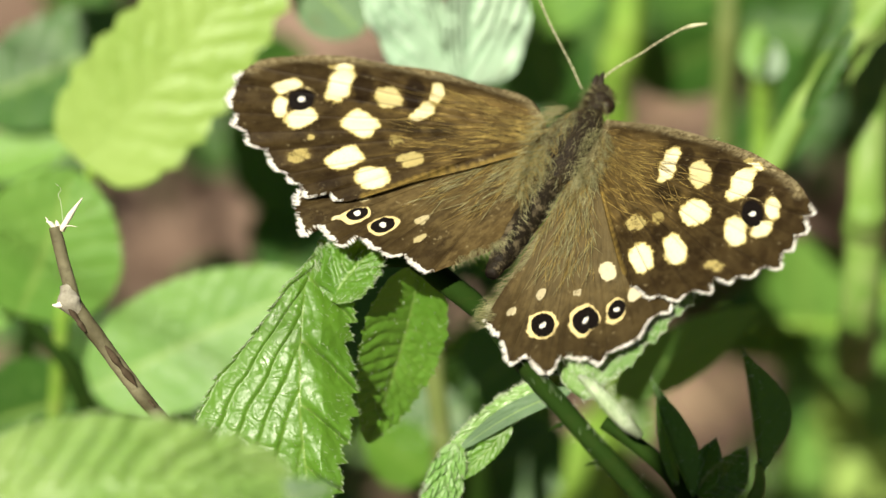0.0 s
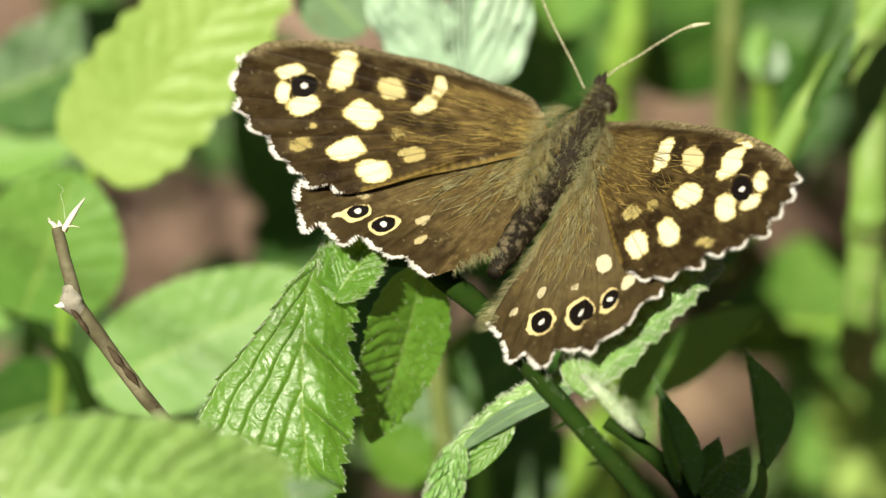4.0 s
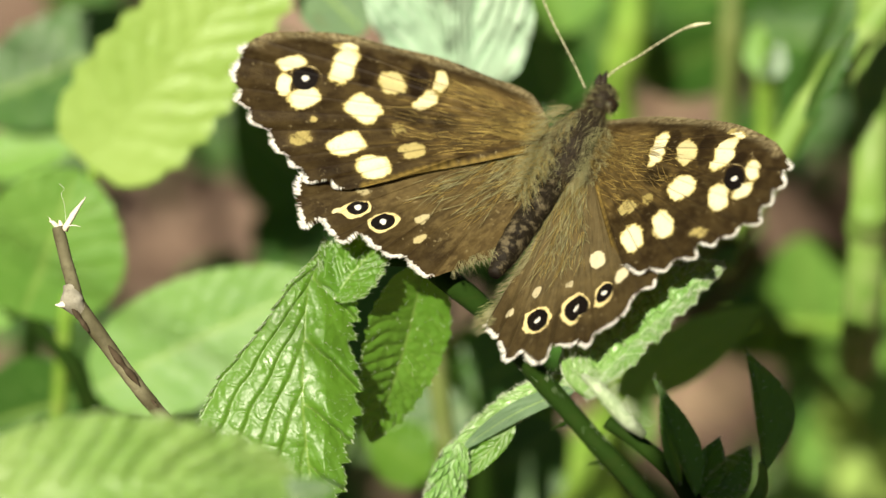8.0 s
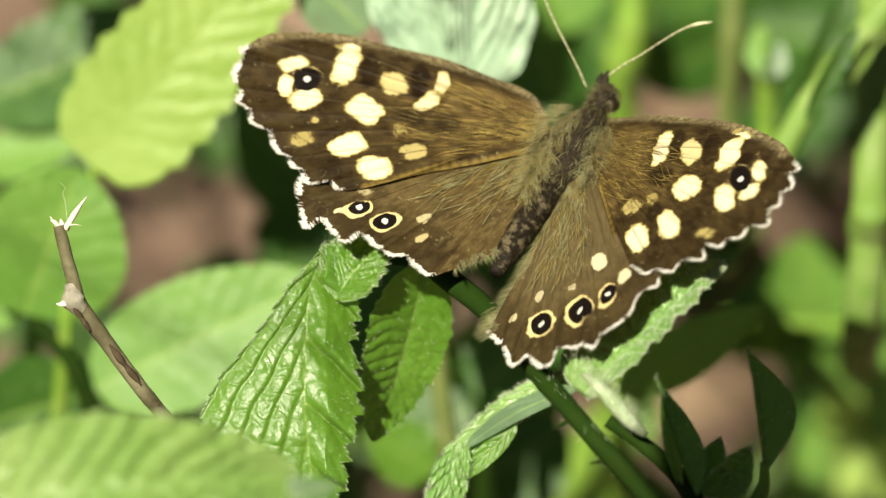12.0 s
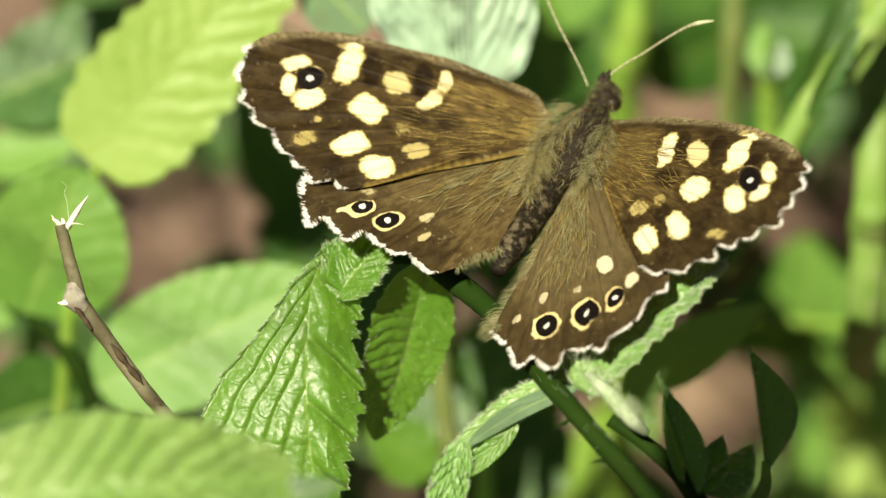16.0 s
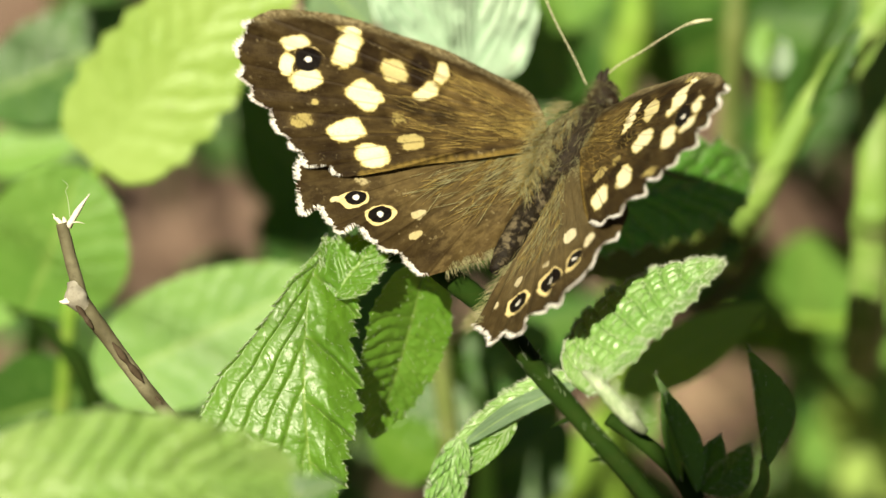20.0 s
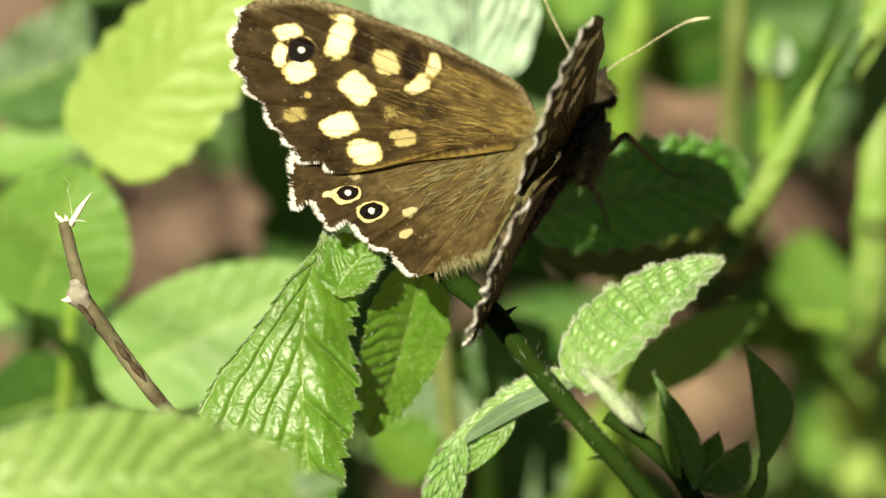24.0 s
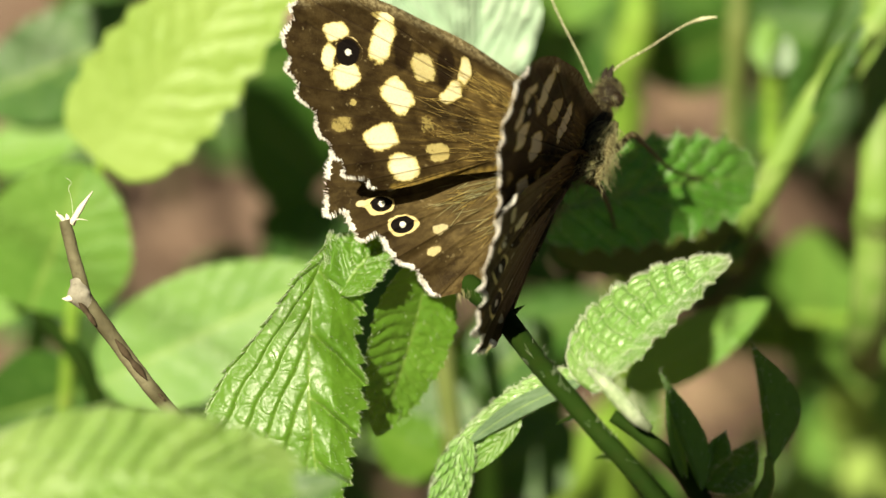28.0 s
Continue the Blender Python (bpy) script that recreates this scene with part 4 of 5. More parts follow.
        # its stem runs back along the line of sight, hidden behind the leaf
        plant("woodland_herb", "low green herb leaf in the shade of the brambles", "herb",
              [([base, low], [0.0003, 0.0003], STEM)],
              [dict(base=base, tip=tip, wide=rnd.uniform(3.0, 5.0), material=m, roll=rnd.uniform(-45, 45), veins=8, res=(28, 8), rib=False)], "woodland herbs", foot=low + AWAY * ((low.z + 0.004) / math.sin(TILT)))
        count += 1


build_undergrowth()


# ---- the butterfly ----
ACROSS, ALONG, DORSAL = (0.91355, -0.40674, 0.00000), (0.31158, 0.69982, -0.64279), (0.26145, 0.58722, 0.76604)
BASIS = Matrix([[a * RIGHT[i] + b * UP[i] - c * AWAY[i] for a, b, c in (ACROSS, ALONG, DORSAL)] for i in range(3)])
PERCH = at(9.43, 7.91, 0)
REST = Matrix.Translation(PERCH) @ BASIS.to_4x4()
butterfly = thing("butterfly", "brown butterfly with cream spots, eyespots and white fringe", "butterfly")
butterfly.matrix_basis = REST
INTO = REST.inverted()
HINGE_LEFT, HINGE_RIGHT = INTO @ at(7.74, 8.54, 0), INTO @ at(11.11, 7.28, 0)

FORE_LEFT = [
    (-0.53, 1.15), (-1.72, 2.51), (-3.68, 3.1), (-6.62, 3.26), (-10.16, 3.2), (-13.62, 2.92), (-17.01, 2.37), (-19.85, 1.56), (-22.1, 0.29),
    (-23.44, -1.32), (-23.67, -2.87), (-23.26, -4.86), (-22.47, -6.4), (-21.5, -7.58), (-20.05, -8.42), (-18.43, -9.55), (-17.1, -10.61),
    (-15.96, -11.11), (-14.93, -11.78), (-13.26, -11.51), (-11.92, -11.29), (-9.5, -9.54), (-6.79, -7.05), (-3.21, -4.49), (-0.94, -2.63),
]
HIND_LEFT = [
    (-0.75, 0.33), (-5.18, 1.32), (-9.3, -0.27), (-12.85, -3.26), (-15.31, -6.81), (-16, -10.55), (-15.33, -13.08), (-14.16, -14.96),
    (-13.23, -14.05), (-12.08, -14.73), (-11.01, -15.27), (-10.13, -14.08), (-8.89, -14.62), (-7.92, -15.01), (-6.88, -14.83), (-5.55, -15.28),
    (-4.13, -15.69), (-2.94, -14.76), (-1.67, -13.25), (-0.43, -12.23), (0.34, -9.95), (0.67, -5.81), (0.8, -2.94),
]
FORE_RIGHT = [
    (0.11, 1.08), (0.19, 2.77), (0.7, 3.13), (3.15, 2.66), (7.16, 1.27), (10.82, -0.13), (14.7, -2.21), (17.59, -4.1), (19.86, -6.16), (21.64, -8.62),
    (22.01, -10.15), (21.9, -11.5), (21.37, -12.74), (21.18, -14.13), (20.24, -14.97), (18.87, -15.41), (17.52, -15.91), (16.18, -15.88),
    (15.51, -16.69), (13.79, -17.21), (11.93, -17.07), (10.1, -16.45), (8.4, -15.14), (6.68, -12.58), (4.52, -8.46), (2.61, -4.95),
]
HIND_RIGHT = [
    (-0.1, 0.2), (4.5, -3.4), (8.1, -7.9), (10.9, -12.8), (12.5, -17.2), (12.3, -18.4), (11.33, -19.71), (11.09, -21.09), (10.04, -21.74),
    (8.93, -22.68), (8.34, -23.44), (7.09, -22.61), (5.58, -22.51), (4.78, -23.36), (4.26, -24.07), (3.16, -23.13), (1.75, -21.87), (1.03, -22.79),
    (0.03, -21.63), (-0.86, -19.94), (-2.08, -18.68), (-2.94, -17.76), (-2.85, -15.87), (-1.87, -13.18), (-1.14, -10.22), (-0.78, -5.76),
    (-0.88, -2.74),
]
# cream patches: centre, half axes, turn, strength
FORE_LEFT_PALE = [
    (-19.79, -1.95, 1.19, 0.77, 46, 1), (-19.57, -4.07, 1.09, 0.59, 108, 1), (-17.75, -4.72, 1.43, 0.97, 52, 1), (-16.04, -0.66, 1.99, 0.97, 91, 1),
    (-12.15, -0.72, 1.24, 1.11, 132, 0.66), (-13.35, -3.93, 1.49, 1.27, 162, 1), (-13.34, -7.56, 1.53, 1.03, 46, 1),
    (-10.82, -8.74, 1.44, 1.07, 32, 1), (-8.91, 0.88, 1.14, 0.56, 100, 0.9), (-9.29, -1.32, 1.27, 0.65, 68, 0.9), (-8.63, -6.18, 1.16, 0.84, 40, 0.5),
    (-16.7, -8.35, 1.1, 0.63, 27, 0.3), (-16.64, 1.26, 1.11, 0.4, 7, 0.3), (-16.41, -6.32, 0.34, 0.34, 77, 0.4), (-10.24, -4.61, 0.84, 0.8, 26, 0.2),
]
FORE_RIGHT_PALE = [
    (7.76, -2.84, 2.04, 0.8, 96, 1), (10.87, -4.16, 1.75, 0.94, 122, 0.75), (14.85, -5.58, 2.02, 1.06, 92, 1), (18.39, -8.43, 1.52, 0.59, 119, 1),
    (18.18, -10.6, 1.02, 0.89, 103, 1), (16.01, -10.65, 1.78, 0.94, 116, 1), (11.87, -8.34, 1.73, 1.15, 132, 1), (11.4, -12.1, 1.96, 0.89, 122, 1),
    (8.77, -12.63, 1.8, 0.98, 123, 1), (7.09, -8.93, 1.3, 0.82, 138, 0.45), (15.25, -14.12, 1.1, 0.64, 166, 0.4), (15.11, -3.28, 1.4, 0.42, 146, 0.3),
    (8.85, -8.48, 0.9, 0.56, 135, 0.25),
]
HIND_LEFT_PALE = [
    (-11.07, -11.94, 1.39, 0.83, 42, 1), (-8.79, -12.25, 1.44, 0.92, 46, 1), (-12.04, -12.57, 0.77, 0.33, 33, 0.8),
    (-6.2, -10.9, 0.76, 0.48, 53, 0.5), (-5.74, -12.66, 0.68, 0.49, 76, 0.5), (-11.05, -10.25, 0.76, 0.45, 18, 0.3),
]
HIND_RIGHT_PALE = [
    (8.14, -17.83, 1.64, 0.93, 103, 1), (5.7, -18.51, 2.07, 1.39, 117, 1), (2.25, -18.68, 1.99, 1.33, 128, 1), (9.19, -16.18, 0.94, 0.69, 118, 0.9),
    (6.05, -13.52, 1.34, 0.76, 125, 0.95), (-0.93, -16.91, 0.83, 0.51, 136, 0.5), (1.02, -15.34, 0.87, 0.47, 89, 0.45),
    (4.19, -15.45, 0.64, 0.44, 104, 0.4),
]
# blackish blotches between them
FORE_LEFT_DARK = [
    (-14.27, -0.23, 1.95, 0.76, 102, 1), (-10.54, 0.32, 1.72, 0.84, 102, 1), (-10.13, -3.36, 1.43, 1.03, 20, 0.7),
    (-11.39, -5.43, 1.04, 0.89, 51, 0.6), (-15.58, -5.24, 1.1, 0.84, 65, 0.5), (-7.33, -2.7, 1.12, 0.89, 45, 0.6), (-14.24, -9.92, 1.71, 0.9, 3, 0.7),
]
FORE_RIGHT_DARK = [
    (9.08, -2.75, 1.87, 0.67, 98, 1), (12.76, -4.5, 2, 0.81, 100, 1), (16.56, -6.55, 1.02, 0.63, 149, 0.8), (8.74, -6.07, 1.5, 0.93, 147, 0.8),
    (9.56, -10.23, 1.75, 0.71, 115, 0.7), (14.2, -11.22, 1.39, 0.76, 123, 0.6), (6.89, -11.12, 1.99, 0.63, 112, 0.6),
]
# eyespots: centre, half axes, turn, pupil
FORE_LEFT_EYES = [
    (-18.3, -2.96, 1.01, 0.9, 80, 5),
]
FORE_RIGHT_EYES = [
    (16.84, -8.91, 1.45, 0.77, 121, 5),
]
HIND_LEFT_EYES = [
    (-10.98, -11.79, 0.82, 0.55, 40, 4.5), (-8.83, -12.26, 0.91, 0.6, 44, 4.5),
]
HIND_RIGHT_EYES = [
    (8.2, -17.72, 1.03, 0.65, 101, 4.5), (5.85, -18.53, 1.42, 0.95, 127, 5.5), (2.3, -18.68, 1.42, 0.83, 128, 5.5),
]


def reach_of(x, y, spot, grow=1.0, square=2.0):
    cx, cy, a, b, turn = spot[:5]
    c, s = math.cos(radians(turn)), math.sin(radians(turn))
    dx, dy = x - cx, y - cy
    return (np.abs((dx * c + dy * s) / (a * grow)) ** square + np.abs((dy * c - dx * s) / (b * grow)) ** square) ** (1 / square)


def soft_step(v, a, b):
    f = np.clip((v - a) / (b - a), 0, 1)
    return f * f * (3 - 2 * f)


def wing(name, label, outline, pale, eyes, fringe, mirror, hind, height, seed, dark=()):
    """A wing as a fan of fine scales from its root to its rim. fringe: the stretch of the rim, by outline point, that carries the white fringe."""
    rays, rings = 420, 100
    line = smooth_line([(x, y, 0) for x, y in outline], rays)
    n_out = len(outline) - 1
    th = np.arange(rays) / (rays - 1) * n_out
    rx = np.array([p.x for p in line])
    ry = np.array([p.y for p in line])
    rnd = np.random.RandomState(seed)
    on_rim = soft_step(th, fringe[0] - 0.3, fringe[0] + 0.3) * (1 - soft_step(th, fringe[1] - 0.3, fringe[1] + 0.3))
    step = 1.45 if not hind else 1.7
    beat = np.cos(2 * math.pi * (th - fringe[0] + 2.0) / step)
    ragged = 1 + on_rim * (rnd.uniform(-0.006, 0.006, rays) + (0.0 if hind else -0.010) * beat) + 0.001 * rnd.randn(rays)
    rx, ry = rx * ragged, ry * ragged
    rr = (np.linspace(0.0, 1.0, rings) ** 0.85)
    x = np.outer(rx, rr)
    y = np.outer(ry, rr)
    size = np.sqrt(rx ** 2 + ry ** 2)[:, None]
    away_from_rim = size * (1 - rr)[None, :]
    # veins run along the rays
    vein = np.zeros_like(x)
    ridge = np.zeros_like(x)
    for v in np.arange(fringe[0] - 2.0, fringe[1] + 1.5, 1.45 if not hind else 1.7):
        gap = np.abs(th - v)[:, None] * size * 0.13 * np.maximum(rr, 0.05)[None, :]
        vein = np.maximum(vein, np.exp(-(gap / 0.06) ** 2) * soft_step(rr, 0.25, 0.5)[None, :])
        ridge = np.maximum(ridge, np.exp(-(gap / 0.16) ** 2))
    z = 0.10 * ridge - 0.10 * np.sin(th * 2.9)[:, None] * rr[None, :] ** 2 * 1.2 + np.sin(math.pi * rr)[None, :] * (0.2 if hind else 0.35) + 0.14 * beat[:, None] * on_rim[:, None] * rr[None, :] ** 7
    if hind:
        z = z - 1.0 * (1 - soft_step(th, 2.8, 5.2))[:, None] * rr[None, :]
    pale_m, tone, ring, black, white = (np.zeros_like(x) for _ in range(5))
    wx = x + 0.07 * np.sin(3.1 * y + seed) + 0.04 * np.sin(7.3 * x + 5.1 * y + 2 * seed)
    wy = y + 0.07 * np.sin(2.7 * x + 2 * seed) + 0.04 * np.sin(6.7 * y - 5.9 * x + seed)
    for s in pale:
        g = reach_of(wx, wy, s, 0.92 if not hind else 0.86, 2.0 if hind else 3.0)
        m = 1 - soft_step(g, 0.66, 1.34)
        if hind and s[5] == 1.0:
            ring = np.maximum(ring, m)
        else:
            pale_m = np.maximum(pale_m, m)
            tone = np.where(m > 0.02, np.maximum(tone, s[5]), tone)
    for s in eyes:
        g = reach_of(x, y, s, 1.06)
        black = np.maximum(black, 1 - soft_step(g, 0.85, 1.15))
        if not hind:
            ring = np.maximum(ring, 0.55 * np.exp(-((g - 1.22) / 0.12) ** 2))
        pupil = np.sqrt((x - s[0]) ** 2 + (y - s[1]) ** 2) / (0.055 * s[5])
        white = np.maximum(white, 1 - soft_step(pupil, 0.7, 1.3))
    tip_dark = 1 - 0.85 * (soft_step(beat, 0.45, 0.95) if hind else soft_step(beat, 0.0, 0.7))
    edge = on_rim * tip_dark * (0.85 + 0.25 * np.sin(th * 5.3 + seed))
    white = np.maximum(white, edge[:, None] * (1 - soft_step(away_from_rim, 0.26 if hind else 0.22, 0.52 if hind else 0.46)))
    rim = np.stack([rx, ry], axis=-1)[th < fringe[0] - 0.6][::3]
    gap = np.sqrt((x[:, :, None] - rim[:, 0]) ** 2 + (y[:, :, None] - rim[:, 1]) ** 2).min(axis=2)
    costa = 1 - soft_step(gap, 0.35, 1.15)
    if hind:
        costa = costa * 0
    hem = np.zeros_like(x)
    if not hind:
        rear = np.stack([rx, ry], axis=-1)[th > fringe[1] + 0.9][::3]
        hem = (1 - soft_step(np.sqrt((x[:, :, None] - rear[:, 0]) ** 2 + (y[:, :, None] - rear[:, 1]) ** 2).min(axis=2), 0.15, 0.55)) * (0.45 if mirror else 0.3)
    warm = (1 - soft_step(rr, 0.35, 0.8))[None, :] * np.ones_like(x) * (0.25 if hind else 0.95)
    blot = np.zeros_like(x)
    if not hind:
        for s in pale[:12]:
            g = reach_of(x, y, s, 1.9)
            blot = np.maximum(blot, 0.9 * (1 - soft_step(g, 0.55, 1.0)))
        blot = np.maximum(0.82 * blot, 0.72 * soft_step(rr, 0.42, 0.72)[None, :] * np.ones_like(x)) * (1 - 0.7 * costa)
    else:
        blot = 0.6 * soft_step(rr, 0.72, 0.88)[None, :] * on_rim[:, None]
    for s in dark:
        blot = np.maximum(blot * 1.0, 1.25 * s[5] * (1 - soft_step(reach_of(wx, wy, s), 0.7, 1.4)))
    shade = np.clip(blot * (1 - pale_m), 0, 1)
    verts = np.stack([x, y, z + height], axis=-1).reshape(-1, 3) * MM
    faces = [(i * rings + j, i * rings + j + 1, (i + 1) * rings + j + 1, (i + 1) * rings + j) for i in range(rays - 1) for j in range(rings - 1)]
    if not mirror:
        faces = [f[::-1] for f in faces]
    me = mesh(name, verts.tolist(), faces, WING)
    for key, values in (("pale", pale_m), ("tone", tone), ("ring", ring), ("black", black), ("white", white), ("warm", np.clip(warm, 0, 1)), ("shade", shade), ("vein", vein), ("costa", costa), ("hem", hem), ("grey", np.ones_like(x) * ((0.35 if mirror else 1.0) if hind else 0.0) * (1 - 0.65 * soft_step(rr, 0.55, 0.85))[None, :])):
        layer(me, key, values.reshape(-1))
    uv = me.uv_layers.new(name="fan")
    index = np.empty(len(me.loops), dtype=np.int32)
    me.loops.foreach_get("vertex_index", index)
    lead = np.array([rx.mean(), ry.mean()])
    pivot = -lead / np.linalg.norm(lead) * (13.0 if not hind else 9.0)
    flat = np.stack([np.arctan2(y - pivot[1], (x - pivot[0]) * (-1 if mirror else 1)) * 0.75, np.hypot(x - pivot[0], y - pivot[1]) / 26.0], axis=-1).reshape(-1, 2)
    uv.data.foreach_set("uv", flat[index].astype(np.float32).reshape(-1))
    ob = part(name, me, butterfly, label)
    # the fringe of white scales that stands out along the outer rim
    fr = random.Random(seed + 50)
    tassels = []
    for _ in range(3200):
        i = fr.randrange(2, rays - 2)
        if fr.random() > edge[i]:
            continue
        root = Vector(verts[i * rings + rings - 1])
        out = Vector((ry[i + 1] - ry[i - 1], rx[i - 1] - rx[i + 1], 0)).normalized()
        if out.x * rx[i] + out.y * ry[i] < 0:
            out = -out
        way = (out + Vector((fr.gauss(0, .12), fr.gauss(0, .12), fr.gauss(0, .12)))).normalized()
        tassels.append((root - out * 0.00025, way, Vector((0, 0, 1)), fr.uniform(0.00034, 0.00054)))
    part("fringe", hair_mesh("fringe", tassels, HAIR_WHITE, 0.000020), ob, "white fringe broken by brown at the veins")
    # long scale hairs near the root
    strands = []
    hr = random.Random(seed)
    z_axis = Vector((0, 0, 1))
    tufts = [hr.randrange(6, rays - 6) for _ in range(22)] if not hind else [int(rays * (1 - 0.62 * hr.random() ** 1.6)) for _ in range(40)]
    for _ in range(560 if not hind else 420 if mirror else 900):
        i = int(min(rays - 7, max(6, hr.choice(tufts) + hr.gauss(0, 5))))
        k = int(rings * (hr.random() ** 1.3) * (0.5 if hind else 0.36)) + 3
        root = Vector(verts[i * rings + k])
        way = Vector((root.x / MM - pivot[0], root.y / MM - pivot[1], 0)).normalized()
        way = (way + Vector((hr.gauss(0, 0.22), hr.gauss(0, 0.22), hr.uniform(0.0, 0.07)))).normalized()
        strands.append((root, way, (z_axis + Vector((hr.gauss(0, .5), hr.gauss(0, .5), 0))).normalized() * 0.22, hr.uniform(0.0010, 0.0034)))
    part("wing_hairs", hair_mesh("wing_hairs", strands[::2], HAIR_GOLD if not hind else HAIR_GREY, 0.000023), ob, "golden brown hair scales" if not hind else "olive grey hair scales")
    part("wing_hairs", hair_mesh("wing_hairs", strands[1::4] if not hind else strands[1::2], HAIR_DARK if not hind else HAIR_GOLD, 0.000019), ob)
    if hind:
        # the fringe of hairs along the inner margin
        inner = []
        for _ in range(420):
            i = hr.randrange(int(rays * 0.78), rays - 4)
            root = Vector(verts[i * rings + rings - 1 - hr.randrange(0, 10)])
            way = (Vector((rx[i], ry[i], 0)).normalized() + Vector((-0.6, 0, 0)) * (-1 if mirror else 1) + Vector((hr.gauss(0, .25), hr.gauss(0, .25), hr.uniform(0, .5)))).normalized()
            inner.append((root, way, z_axis, hr.uniform(0.0006, 0.0016)))
        part("margin_hairs", hair_mesh("margin_hairs", inner, HAIR_GREY, 0.000016), ob, "pale hairs on the inner wing margin")
    return ob


fore_left = wing("forewing", "dark brown forewing with cream patches and one eyespot", FORE_LEFT, FORE_LEFT_PALE, FORE_LEFT_EYES, (9.2, 19.6), True, False, 0.16, 21, FORE_LEFT_DARK)
hind_left = wing("hindwing", "brown hindwing with ringed eyespots and scalloped white fringe", HIND_LEFT, HIND_LEFT_PALE, HIND_LEFT_EYES, (4.6, 16.2), True, True, -0.45, 22)
fore_right = wing("forewing", "dark brown forewing with cream patches and one eyespot", FORE_RIGHT, FORE_RIGHT_PALE, FORE_RIGHT_EYES, (9.0, 21.6), False, False, 0.16, 23, FORE_RIGHT_DARK)
hind_right = wing("hindwing", "brown hindwing with three ringed eyespots and scalloped white fringe", HIND_RIGHT, HIND_RIGHT_PALE, HIND_RIGHT_EYES, (4.0, 21.3), False, True, 0.0, 24)


def lathe(points, radii, n, sides, flat=1.0):
    return tube([INTO @ p for p in points], radii, n, sides, Vector((0, 0, 0)), flat)


def fuzz(name, points, radii, count, material, length, back, seed, label="", up_only=-0.3):
    """Hair that lies back along a round body."""
    rnd = random.Random(seed)
    line = smooth_line([INTO @ p for p in points], 60)
    strands = []
    while len(strands) < count:
        i = rnd.randrange(1, 59)
        c = line[i]
        t = (line[i + 1] - line[i - 1]).normalized()
        s = i / 59 * (len(radii) - 1)
        k = min(int(s), len(radii) - 2)
        r = radii[k] + (radii[k + 1] - radii[k]) * (s - k)
        o = t.orthogonal().normalized()
        w = Matrix.Rotation(rnd.random() * 6.283, 3, t) @ o
        if w.z < up_only:
            continue
        way = (w * 0.24 + t * back + Vector((rnd.gauss(0, .16), rnd.gauss(0, .16), rnd.gauss(0, .16)))).normalized()
        strands.append((c + w * r * 0.95, way, w, length * rnd.uniform(0.6, 1.3)))
    part(name, hair_mesh(name, strands, material, 0.000018), butterfly, label)


